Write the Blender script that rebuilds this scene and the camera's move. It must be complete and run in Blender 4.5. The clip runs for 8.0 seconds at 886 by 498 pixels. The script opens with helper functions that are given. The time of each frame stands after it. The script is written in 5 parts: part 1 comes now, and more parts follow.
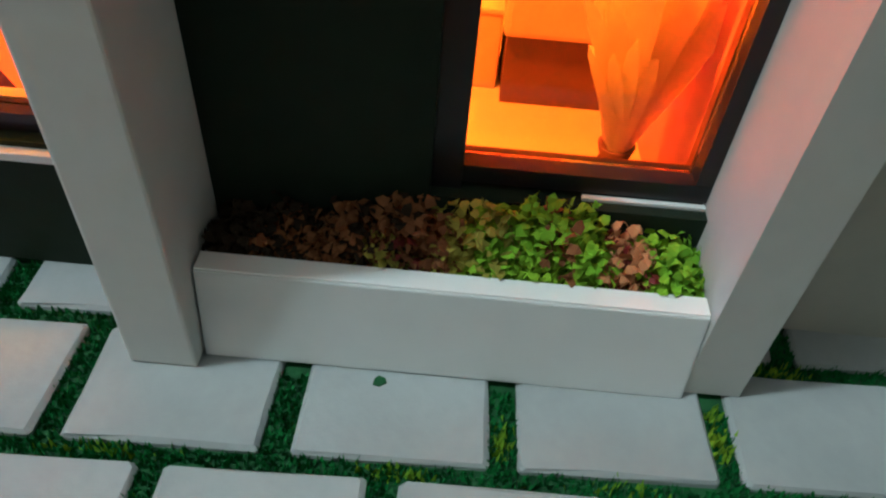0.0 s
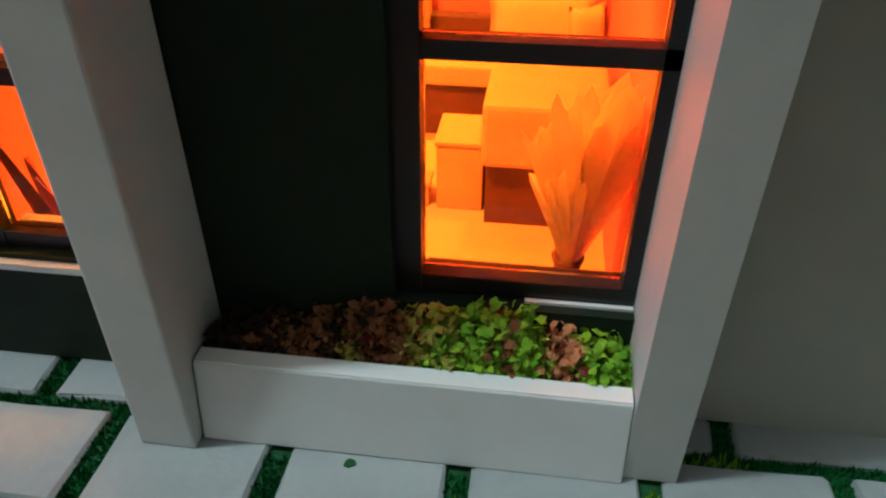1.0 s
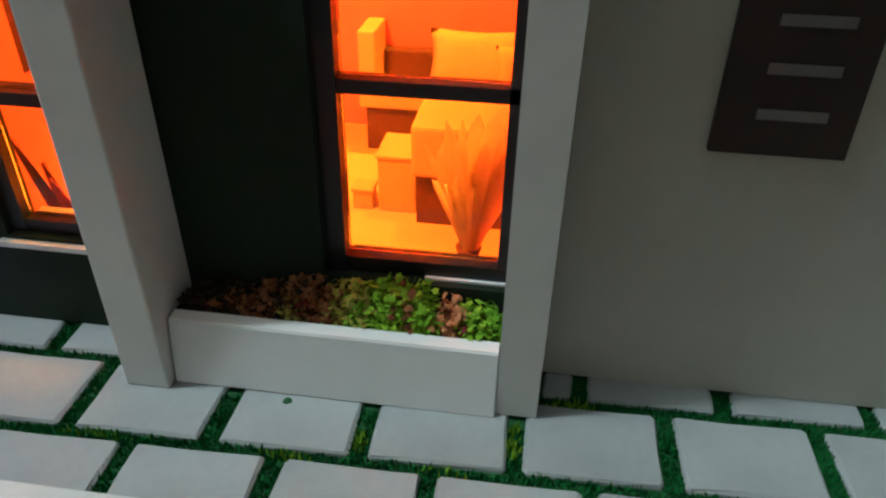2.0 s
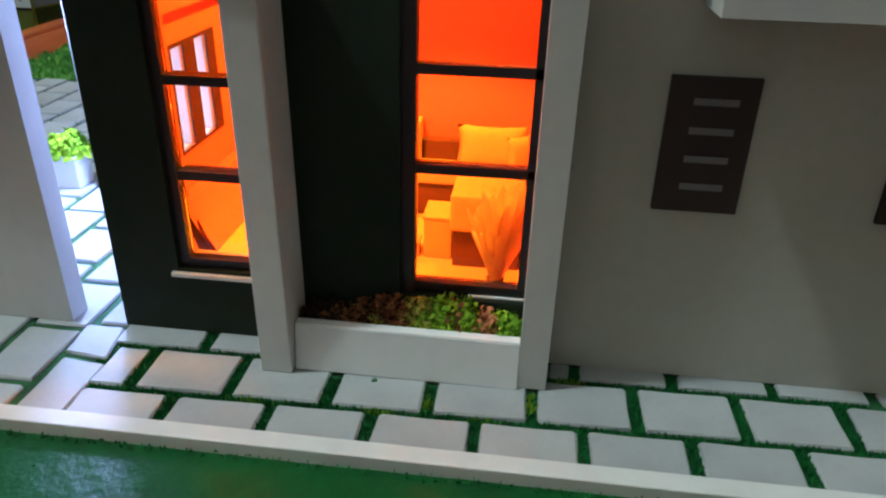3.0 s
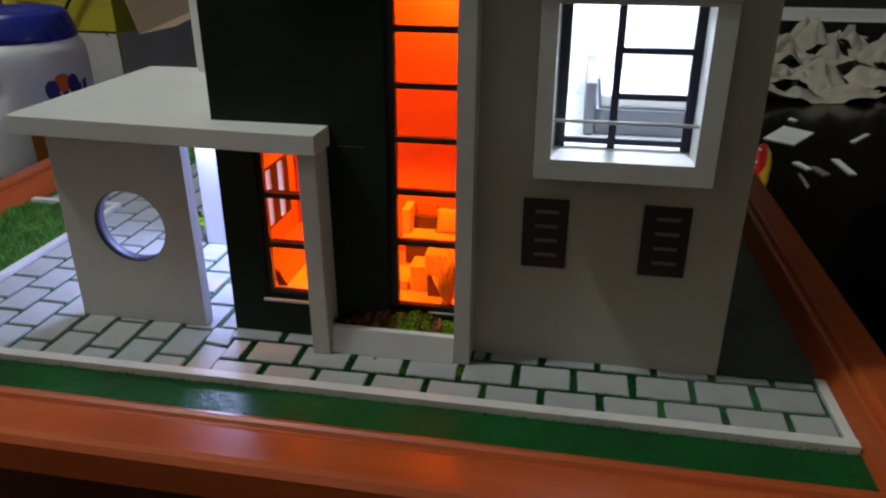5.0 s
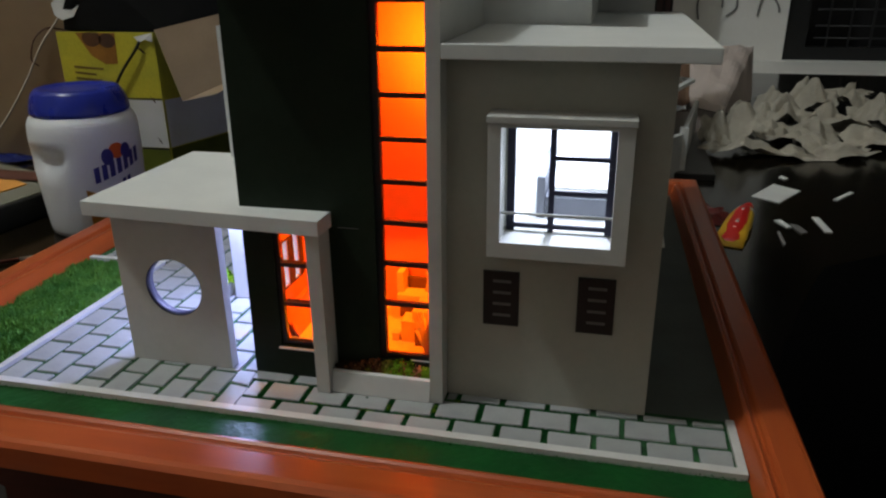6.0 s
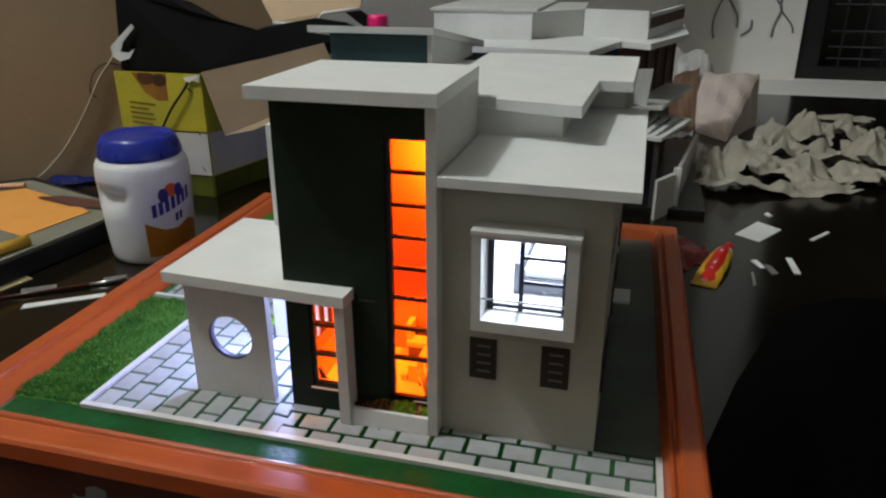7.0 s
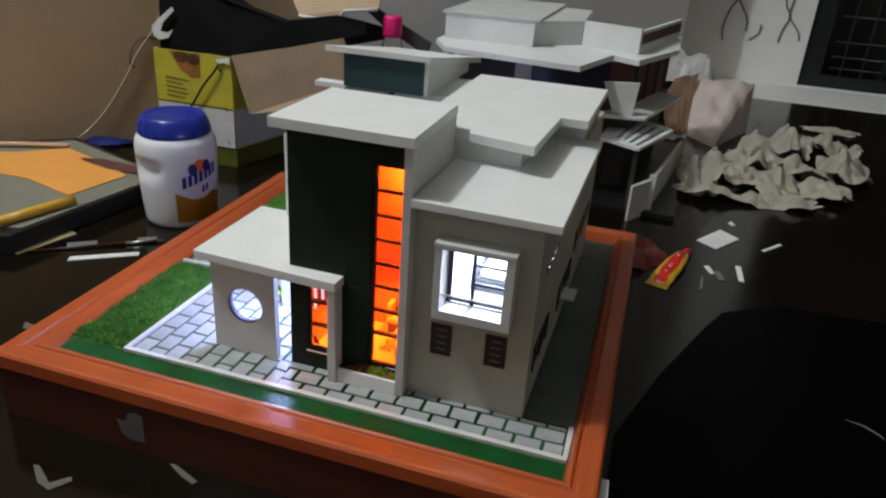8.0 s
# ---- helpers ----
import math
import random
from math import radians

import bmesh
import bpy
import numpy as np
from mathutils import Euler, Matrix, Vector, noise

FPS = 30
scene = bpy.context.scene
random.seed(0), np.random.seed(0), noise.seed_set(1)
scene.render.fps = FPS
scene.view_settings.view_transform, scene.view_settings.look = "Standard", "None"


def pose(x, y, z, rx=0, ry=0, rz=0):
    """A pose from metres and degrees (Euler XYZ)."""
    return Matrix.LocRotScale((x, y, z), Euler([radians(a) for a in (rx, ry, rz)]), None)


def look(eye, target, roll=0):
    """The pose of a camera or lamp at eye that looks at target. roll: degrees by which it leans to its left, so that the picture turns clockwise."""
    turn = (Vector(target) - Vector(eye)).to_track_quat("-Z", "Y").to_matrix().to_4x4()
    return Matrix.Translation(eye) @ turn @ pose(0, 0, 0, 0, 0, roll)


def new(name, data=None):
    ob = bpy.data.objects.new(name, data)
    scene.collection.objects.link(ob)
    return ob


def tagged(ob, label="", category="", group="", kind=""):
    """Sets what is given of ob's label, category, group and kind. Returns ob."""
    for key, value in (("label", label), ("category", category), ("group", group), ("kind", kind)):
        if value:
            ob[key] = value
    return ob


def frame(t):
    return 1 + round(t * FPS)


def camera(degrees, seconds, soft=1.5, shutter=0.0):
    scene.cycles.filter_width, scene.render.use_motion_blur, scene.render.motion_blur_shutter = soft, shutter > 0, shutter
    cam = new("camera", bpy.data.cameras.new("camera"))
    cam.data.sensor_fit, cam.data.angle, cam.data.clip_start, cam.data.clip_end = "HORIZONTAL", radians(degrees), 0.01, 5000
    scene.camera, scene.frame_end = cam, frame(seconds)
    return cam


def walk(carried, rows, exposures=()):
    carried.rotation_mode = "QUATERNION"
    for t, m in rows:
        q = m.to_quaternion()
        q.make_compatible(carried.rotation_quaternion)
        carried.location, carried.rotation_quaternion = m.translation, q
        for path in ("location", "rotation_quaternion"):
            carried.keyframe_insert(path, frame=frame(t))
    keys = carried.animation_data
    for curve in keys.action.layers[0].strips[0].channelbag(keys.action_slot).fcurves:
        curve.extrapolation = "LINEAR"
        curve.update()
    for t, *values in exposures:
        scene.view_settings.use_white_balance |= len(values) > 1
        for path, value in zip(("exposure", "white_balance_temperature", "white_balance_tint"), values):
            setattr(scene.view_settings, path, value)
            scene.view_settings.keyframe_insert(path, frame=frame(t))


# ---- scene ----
U = 0.02  # metres to one unit of the plan below

# ---- camera ----
cam = camera(62.49, 8.0, soft=2.2)
PATH = [
    (0, (-0.864, 2.034, 3.640), (-0.883, 3.476, 2.254), 4.79),
    (0.5, (-0.405, 1.868, 3.986), (-0.581, 3.397, 2.708), 0.60),
    (1, (-0.135, 1.449, 4.041), (-0.358, 3.083, 2.909), 0.03),
    (1.5, (0.340, 1.114, 4.136), (0.113, 2.759, 3.021), 0.19),
    (1.7, (0.538, 0.817, 4.316), (0.313, 2.459, 3.197), 0.50),
    (2.8, (1.029, -2.213, 5.627), (0.788, -0.457, 4.700), 1.56),
    (3, (0.567, -2.830, 5.856), (0.349, -1.066, 4.940), 1.18),
    (3.5, (0.134, -4.468, 7.493), (0.033, -2.689, 6.584), 1.85),
    (4, (-0.074, -6.708, 8.346), (-0.185, -4.916, 7.465), 1.01),
    (4.2, (0.384, -7.118, 8.424), (0.265, -5.328, 7.540), 1.00),
    (5.3, (3.658, -10.241, 9.894), (3.282, -8.445, 9.099), -0.12),
    (5.5, (3.972, -10.807, 10.265), (3.597, -9.003, 9.487), -0.04),
    (6, (5.083, -12.385, 11.550), (4.656, -10.571, 10.825), -0.64),
    (6.5, (5.648, -13.996, 13.663), (5.179, -12.199, 12.920), -0.35),
    (7, (7.025, -16.389, 16.294), (6.535, -14.602, 15.541), -0.23),
    (7.5, (8.475, -19.519, 18.832), (7.933, -17.762, 18.046), 1.41),
    (8, (10.127, -21.340, 20.572), (9.618, -19.601, 19.725), 3.82),
]
walk(cam, [(t, look(Vector(e) * U, Vector(g) * U, r)) for t, e, g, r in PATH], exposures=[(0, 0.14, 5600, 3), (0.5, 0.04, 5600, 4), (1, -0.04, 5600, 4), (1.7, 0.03, 5650, 5), (3, 0.18, 5850, 7), (3.5, -0.12, 6150, 12), (4, -0.7, 6300, 15), (5.5, -0.67, 6500, 17), (6, -0.58, 6500, 17), (6.5, -0.31, 6550, 17), (7, 0.0, 6450, 18), (7.5, 0.09, 6350, 20), (8, 0.19, 6250, 21)])

# ---- world and lamps ----
world = bpy.data.worlds.new("night_room")
scene.world = world
world.use_nodes = True
world.node_tree.nodes["Background"].inputs[0].default_value = (1.0, 0.9, 0.78, 1)
world.node_tree.nodes["Background"].inputs[1].default_value = 0.02


def lamp(name, kind, at, aim, power, colour, size=0.05, size_y=None):
    data = bpy.data.lights.new(name, kind)
    data.energy, data.color = power, colour
    if kind == "AREA":
        data.size = size
        if size_y:
            data.shape, data.size_y = "RECTANGLE", size_y
    elif kind == "POINT":
        data.shadow_soft_size = size
    ob = new(name, data)
    ob.matrix_world = look(Vector(at) * U, Vector(aim) * U)
    return ob


lamp("room_lamp", "POINT", (-67, -15, 130), (0, 12, 5), 114, (0.87, 1.0, 0.97), 0.085)
up = lamp("tower_led", "SPOT", (0.35, 9.9, 9.3), (-0.9, 10.9, 8.8), 2.6, (1.0, 0.33, 0.006))
up.data.spot_size, up.data.spot_blend, up.data.shadow_soft_size = radians(174), 0.5, 0.006
down = lamp("ground_room_led", "SPOT", (-2.2, 5.9, 4.85), (-1.2, 7.9, 0), 1.3, (1.0, 0.165, 0.003))
down.data.spot_size, down.data.spot_blend, down.data.shadow_soft_size = radians(88), 0.3, 0.006
lamp("bedroom_led", "POINT", (3.9, 8.6, 8.9), (0, 0, 0), 0.95, (0.70, 0.82, 1.0), 0.006)
lamp("porch_led", "POINT", (-7.15, 9.9, 4.6), (0, 0, 0), 1.35, (0.44, 0.52, 1.0), 0.01)


# ---- materials ----
def nodes_of(name):
    m = bpy.data.materials.new(name)
    m.use_nodes = True
    t = m.node_tree
    return m, t, t.nodes["Principled BSDF"]


def mat(name, colour, rough=0.5, vary=0.12, scale=60.0, bump=0.1, bump_scale=300.0, metal=0.0, coat=0.0, spread=0.0, second=None, spec=0.5, patch=0.5):
    """Paint or plain stuff: two scales of noise in its colour, a fine relief, a change from piece to piece."""
    m, t, b = nodes_of(name)
    n, link = t.nodes, t.links
    co = n.new("ShaderNodeTexCoord")
    big = n.new("ShaderNodeTexNoise")
    big.inputs["Scale"].default_value, big.inputs["Detail"].default_value = scale, 5
    link.new(co.outputs["Object"], big.inputs["Vector"])
    ramp = n.new("ShaderNodeMapRange")
    ramp.inputs[1].default_value, ramp.inputs[2].default_value = 0.3, 0.7
    link.new(big.outputs["Fac"], ramp.inputs[0])
    mix = n.new("ShaderNodeMix")
    mix.data_type = "RGBA"
    c2 = second or tuple(c * (1 - vary) for c in colour)
    mix.inputs[6].default_value, mix.inputs[7].default_value = (*colour, 1), (*c2, 1)
    link.new(ramp.outputs[0], mix.inputs[0])
    out = mix.outputs[2]
    fine = n.new("ShaderNodeTexNoise")
    fine.inputs["Scale"].default_value, fine.inputs["Detail"].default_value = bump_scale, 6
    link.new(co.outputs["Object"], fine.inputs["Vector"])
    hsv = n.new("ShaderNodeHueSaturation")
    link.new(out, hsv.inputs["Color"])
    val = n.new("ShaderNodeMapRange")
    val.inputs[3].default_value, val.inputs[4].default_value = 1 - vary * patch, 1 + vary * patch
    link.new(fine.outputs["Fac"], val.inputs[0])
    if spread:
        info = n.new("ShaderNodeObjectInfo")
        r2 = n.new("ShaderNodeMapRange")
        r2.inputs[3].default_value, r2.inputs[4].default_value = 1 - spread, 1 + spread
        link.new(info.outputs["Random"], r2.inputs[0])
        mul = n.new("ShaderNodeMath")
        mul.operation = "MULTIPLY"
        link.new(val.outputs[0], mul.inputs[0])
        link.new(r2.outputs[0], mul.inputs[1])
        link.new(mul.outputs[0], hsv.inputs["Value"])
    else:
        link.new(val.outputs[0], hsv.inputs["Value"])
    link.new(hsv.outputs[0], b.inputs["Base Color"])
    rr = n.new("ShaderNodeMapRange")
    rr.inputs[3].default_value, rr.inputs[4].default_value = max(0.02, rough - 0.08), min(1, rough + 0.08)
    link.new(big.outputs["Fac"], rr.inputs[0])
    link.new(rr.outputs[0], b.inputs["Roughness"])
    b.inputs["Metallic"].default_value = metal
    b.inputs["Specular IOR Level"].default_value = spec
    b.inputs["Coat Weight"].default_value = coat
    b.inputs["Coat Roughness"].default_value = 0.12
    if bump:
        bp = n.new("ShaderNodeBump")
        bp.inputs["Strength"].default_value, bp.inputs["Distance"].default_value = bump, 0.0006
        link.new(fine.outputs["Fac"], bp.inputs["Height"])
        link.new(bp.outputs[0], b.inputs["Normal"])
    return m


def wood(name, dark, light, rough=0.25, coat=0.5, stretch=(1, 12, 12), scale=10.0, spec=0.5):
    m, t, b = nodes_of(name)
    n, link = t.nodes, t.links
    co = n.new("ShaderNodeTexCoord")
    mp = n.new("ShaderNodeMapping")
    mp.inputs["Scale"].default_value = stretch
    link.new(co.outputs["Object"], mp.inputs[0])
    no = n.new("ShaderNodeTexNoise")
    no.inputs["Scale"].default_value, no.inputs["Detail"].default_value, no.inputs["Distortion"].default_value = scale, 8, 0.6
    link.new(mp.outputs[0], no.inputs["Vector"])
    ra = n.new("ShaderNodeValToRGB")
    ra.color_ramp.elements[0].position, ra.color_ramp.elements[1].position = 0.33, 0.68
    ra.color_ramp.elements[0].color, ra.color_ramp.elements[1].color = (*dark, 1), (*light, 1)
    link.new(no.outputs["Fac"], ra.inputs[0])
    link.new(ra.outputs[0], b.inputs["Base Color"])
    b.inputs["Roughness"].default_value = rough
    b.inputs["Specular IOR Level"].default_value = spec
    b.inputs["Coat Weight"].default_value, b.inputs["Coat Roughness"].default_value = coat, 0.1
    bp = n.new("ShaderNodeBump")
    bp.inputs["Strength"].default_value, bp.inputs["Distance"].default_value = 0.15, 0.0004
    link.new(no.outputs["Fac"], bp.inputs["Height"])
    link.new(bp.outputs[0], b.inputs["Normal"])
    return m


def glass(name, tint=(1, 1, 1), rough=0.0):
    m, t, b = nodes_of(name)
    b.inputs["Base Color"].default_value = (*tint, 1)
    b.inputs["Roughness"].default_value = rough
    b.inputs["Transmission Weight"].default_value = 1.0
    b.inputs["IOR"].default_value = 1.2
    return m


M = {}
M["board"] = mat("white_foam_board", (0.75, 0.76, 0.75), 0.5, 0.12, 16, 0.12, 160)
M["cutedge"] = mat("white_cut_edge", (0.9, 0.9, 0.88), 0.6, 0.06, 60, 0.1)
M["roof"] = mat("white_roof_board", (0.77, 0.79, 0.78), 0.45, 0.06, 30, 0.05)
M["grey"] = mat("light_grey_wall_paint", (0.47, 0.47, 0.415), 0.6, 0.12, 14, 0.25, 260, second=(0.40, 0.39, 0.335))
M["trimgrey"] = mat("pale_grey_paint", (0.61, 0.615, 0.59), 0.5, 0.12, 18, 0.15, 220)
M["green"] = mat("dark_green_paint", (0.02, 0.03, 0.019), 0.55, 0.3, 25, 0.15, 250, spec=0.1)
M["teal"] = mat("dark_teal_paint", (0.03, 0.075, 0.085), 0.5, 0.2, 25, 0.1)
M["black"] = mat("black_plastic", (0.012, 0.012, 0.013), 0.4, 0.2, 60, 0.05)
M["vent"] = mat("dark_brown_card", (0.024, 0.013, 0.011), 0.6, 0.3, 60, 0.2)
M["slit"] = mat("grey_paper", (0.165, 0.155, 0.15), 0.6, 0.15, 80)
M["paver"] = mat("pale_paver_board", (0.385, 0.4, 0.4), 0.6, 0.2, 45, 0.2, 400, spread=0.07)
M["joint"] = mat("green_joint_turf", (0.013, 0.11, 0.026), 0.85, 0.6, 160, 0.8, 700)
M["kerb"] = mat("white_kerb_strip", (0.66, 0.66, 0.64), 0.55, 0.12, 60, 0.2)
M["grass"] = mat("green_flock_turf", (0.06, 0.235, 0.025), 0.8, 0.5, 50, 0.8, 900, second=(0.15, 0.35, 0.045))
M["wetgrass"] = mat("satin_green_turf_paint", (0.006, 0.085, 0.017), 0.42, 0.5, 24, 0.7, 300, second=(0.004, 0.05, 0.011), spec=0.24)
M["darkground"] = mat("dark_green_ground_card", (0.085, 0.105, 0.09), 0.55, 0.25, 20, 0.15)
M["tray"] = wood("orange_varnished_wood", (0.40, 0.07, 0.015), (0.46, 0.09, 0.019), 0.3, 0.35, (1, 14, 14))
M["tray_y"] = wood("orange_varnished_wood_along", (0.40, 0.07, 0.015), (0.46, 0.09, 0.019), 0.34, 0.22, (14, 1, 14), spec=0.4)
M["trayside"] = wood("dark_brown_varnished_wood", (0.055, 0.011, 0.006), (0.09, 0.018, 0.009), 0.35, 0.2, (1, 10, 10))
M["table"] = mat("glossy_black_table_top", (0.0065, 0.0045, 0.002), 0.14, 0.3, 6, 0.01, 200, spec=0.42)
M["dullblack"] = mat("dull_black", (0.0012, 0.0012, 0.0012), 0.4, 0.3, 6, 0.02, 200, spec=0.04)
M["wall"] = mat("beige_wall_plaster", (0.5, 0.355, 0.215), 0.75, 0.1, 3, 0.2, 60)
M["floor"] = mat("grey_floor_tile", (0.09, 0.085, 0.08), 0.5, 0.2, 4)
M["ceiling"] = mat("ceiling_plaster", (0.64, 0.63, 0.61), 0.8, 0.05, 4)
M["pane"] = glass("clear_acrylic", (1.0, 0.93, 0.72))
M["orange_wall"] = mat("orange_inner_wall_paint", (0.80, 0.23, 0.03), 0.6, 0.08, 30)
M["innerfloor"] = mat("cream_inner_floor", (0.74, 0.6, 0.16), 0.6, 0.12, 30)
M["cream"] = mat("cream_cloth", (0.66, 0.5, 0.16), 0.8, 0.1, 90, 0.4)
M["brown"] = mat("brown_card", (0.12, 0.05, 0.025), 0.6, 0.2, 60)
M["cardboard"] = mat("brown_cardboard", (0.37, 0.262, 0.16), 0.8, 0.15, 20, 0.3)
M["wallpale"] = mat("pale_grey_wall_plaster", (0.84, 0.82, 0.78), 0.75, 0.06, 3, 0.2, 60)
M["grille"] = mat("grey_metal_paint", (0.035, 0.035, 0.038), 0.4, 0.1, 20)
M["reed"] = mat("dry_reed", (0.95, 0.9, 0.5), 0.7, 0.2, 90)
nt = M["reed"].node_tree
thin, both = nt.nodes.new("ShaderNodeBsdfTranslucent"), nt.nodes.new("ShaderNodeMixShader")
thin.inputs[0].default_value = (0.95, 0.92, 0.5, 1)
both.inputs[0].default_value = 0.85
nt.links.new(nt.nodes["Principled BSDF"].outputs[0], both.inputs[1])
nt.links.new(thin.outputs[0], both.inputs[2])
nt.links.new(both.outputs[0], nt.nodes["Material Output"].inputs[0])
M["bedgrey"] = mat("grey_cloth", (0.16, 0.17, 0.2), 0.8, 0.1, 90)
M["turfblade"] = mat("dark_green_joint_turf_blade", (0.025, 0.2, 0.045), 0.9, 0.4, 200, 0.0, second=(0.014, 0.12, 0.028), spec=0.1)
M["ledge"] = mat("dark_red_brown_ledge", (0.07, 0.02, 0.012), 0.7, 0.2, 60, 0.1)
M["shred"] = mat("dim_clear_tape", (0.13, 0.115, 0.1), 0.5, 0.3, 60, 0.3)
M["soil"] = mat("dark_soil", (0.03, 0.018, 0.01), 0.9, 0.4, 120, 0.8)
M["leaf"] = mat("green_moss_leaf", (0.30, 0.47, 0.025), 0.9, 0.4, 120, 0.2, 500, second=(0.15, 0.36, 0.02), spec=0.15)
M["leafbrown"] = mat("brown_moss_leaf", (0.32, 0.125, 0.045), 0.9, 0.5, 120, 0.3, 500, second=(0.15, 0.055, 0.02), spec=0.2)
M["leafdark"] = mat("dark_brown_moss_leaf", (0.05, 0.03, 0.017), 0.9, 0.5, 120, 0.3, 500, spec=0.1)
M["rim"] = mat("dark_navy_cut_edge", (0.022, 0.022, 0.05), 0.5, 0.2, 40)
M["rustleaf"] = mat("rust_dry_leaf", (0.42, 0.12, 0.06), 0.7, 0.2, 90)
M["leafyellow"] = mat("yellow_green_moss_leaf", (0.5, 0.44, 0.05), 0.8, 0.4, 120, 0.3, 500, second=(0.16, 0.15, 0.015))
M["leaforange"] = mat("orange_moss_leaf", (0.58, 0.24, 0.09), 0.8, 0.4, 120, 0.3, 500)
M["leafred"] = mat("dark_red_moss_leaf", (0.22, 0.015, 0.01), 0.7, 0.4, 120, 0.3, 500)
M["cable"] = mat("tan_cable_sheath", (0.5, 0.42, 0.32), 0.5, 0.1, 20, 0.0)
M["faintink"] = mat("olive_brown_print", (0.2, 0.13, 0.02), 0.5, 0.2, 20, 0.0)
M["blackfoam"] = mat("black_foam_board", (0.006, 0.006, 0.006), 0.75, 0.2, 20, 0.1, spec=0.15)
M["pictureorange"] = mat("orange_brown_print", (0.36, 0.15, 0.02), 0.5, 0.4, 20, 0.1)
M["amber"] = mat("amber_print", (0.5, 0.2, 0.02), 0.4, 0.1, 30, 0.0)
M["orangeink"] = mat("orange_print", (0.75, 0.12, 0.01), 0.4, 0.05, 30, 0.0)
M["navyink"] = mat("navy_print", (0.02, 0.02, 0.2), 0.4, 0.05, 30, 0.0)
M["redink"] = mat("red_print", (0.55, 0.015, 0.012), 0.35, 0.08, 30, 0.0)
M["yellowink"] = mat("yellow_tube", (0.62, 0.36, 0.02), 0.35, 0.08, 30, 0.0)
M["cartonyellow"] = mat("yellow_green_carton_print", (0.60, 0.50, 0.03), 0.45, 0.35, 14, 0.1, second=(0.42, 0.40, 0.04))
M["wallplain"] = mat("cream_wall_plaster", (0.36, 0.35, 0.33), 0.8, 0.05, 3, 0.1, 60)
M["cartonwhite"] = mat("white_carton_print", (0.62, 0.61, 0.58), 0.5, 0.08, 20, 0.1)
M["cartongreen"] = mat("olive_carton_print", (0.12, 0.14, 0.01), 0.5, 0.3, 20, 0.1)
M["cartonbrown"] = mat("brown_carton_print", (0.13, 0.05, 0.02), 0.5, 0.6, 18, 0.1, second=(0.03, 0.015, 0.01))
M["darkcard"] = mat("dark_grey_card", (0.05, 0.045, 0.042), 0.6, 0.2, 20, 0.1)
M["navy"] = mat("dark_navy_paint", (0.008, 0.012, 0.05), 0.4, 0.2, 20, 0.1)
M["redbrown"] = mat("dark_red_brown_paint", (0.10, 0.028, 0.014), 0.45, 0.25, 20, 0.1)
M["clearplastic"] = glass("clear_bottle_plastic", (0.95, 0.95, 0.95), 0.1)
M["clearfilm"] = mat("pale_plastic_film", (0.5, 0.48, 0.46), 0.3, 0.1, 30, 0.1)
M["pink"] = mat("pink_plastic", (0.75, 0.01, 0.16), 0.35, 0.05, 20, 0.0)
M["newsprint"] = mat("grey_wrapping_paper", (0.44, 0.4, 0.33), 0.8, 0.2, 30, 0.4, 110)
M["kraftdark"] = mat("brown_kraft_paper", (0.18, 0.1, 0.06), 0.75, 0.25, 12, 0.2, 200)
M["redfilm"] = mat("dark_red_film", (0.1, 0.012, 0.01), 0.3, 0.4, 12, 0.1, 200)
M["kraftpale"] = mat("pale_kraft_paper", (0.62, 0.52, 0.47), 0.75, 0.15, 12, 0.2, 200)
M["metal"] = mat("bright_metal", (0.6, 0.6, 0.6), 0.3, 0.1, 30, 0.0, metal=1.0)
M["blackcase"] = mat("black_case_plastic", (0.012, 0.013, 0.012), 0.35, 0.3, 12, 0.1)
M["greypaper"] = mat("grey_green_card", (0.2, 0.19, 0.14), 0.75, 0.12, 10, 0.1)
M["orangepaper"] = mat("bright_orange_paper", (0.78, 0.33, 0.06), 0.7, 0.05, 20, 0.1)
M["peach"] = mat("peach_paper", (0.72, 0.42, 0.25), 0.7, 0.05, 20, 0.1)
M["tanpaper"] = mat("tan_paper", (0.34, 0.27, 0.14), 0.75, 0.12, 10, 0.1)
M["yellowplastic"] = mat("yellow_plastic", (0.6, 0.34, 0.03), 0.35, 0.05, 20, 0.0)
M["bluebag"] = mat("dark_blue_film", (0.012, 0.02, 0.13), 0.25, 0.2, 20, 0.1)
M["tapegrey"] = mat("translucent_grey_tape", (0.14, 0.13, 0.12), 0.4, 0.2, 20, 0.1)
M["jar"] = mat("white_plastic", (0.78, 0.78, 0.78), 0.35, 0.03, 20, 0.0)
M["blue"] = mat("blue_plastic", (0.015, 0.03, 0.3), 0.28, 0.1, 20, 0.0)


# ---- mesh helpers (plan units) ----
def box(x0, x1, y0, y1, z0, z1, bevel=0.0, bm=None):
    b = bmesh.new()
    vs = [b.verts.new((x, y, z)) for z in (z0, z1) for y in (y0, y1) for x in (x0, x1)]
    for f in ((0, 2, 3, 1), (4, 5, 7, 6), (0, 1, 5, 4), (2, 6, 7, 3), (0, 4, 6, 2), (1, 3, 7, 5)):
        b.faces.new([vs[i] for i in f])
    if bevel:
        bmesh.ops.bevel(b, geom=b.edges[:], offset=bevel, segments=2, profile=0.6, affect="EDGES")
    return join(bm, b)


def join(bm, b):
    if bm is None:
        return b
    seen = {v: bm.verts.new(v.co) for v in b.verts}
    for f in b.faces:
        g = bm.faces.new([seen[v] for v in f.verts])
        g.smooth = f.smooth
    b.free()
    return bm


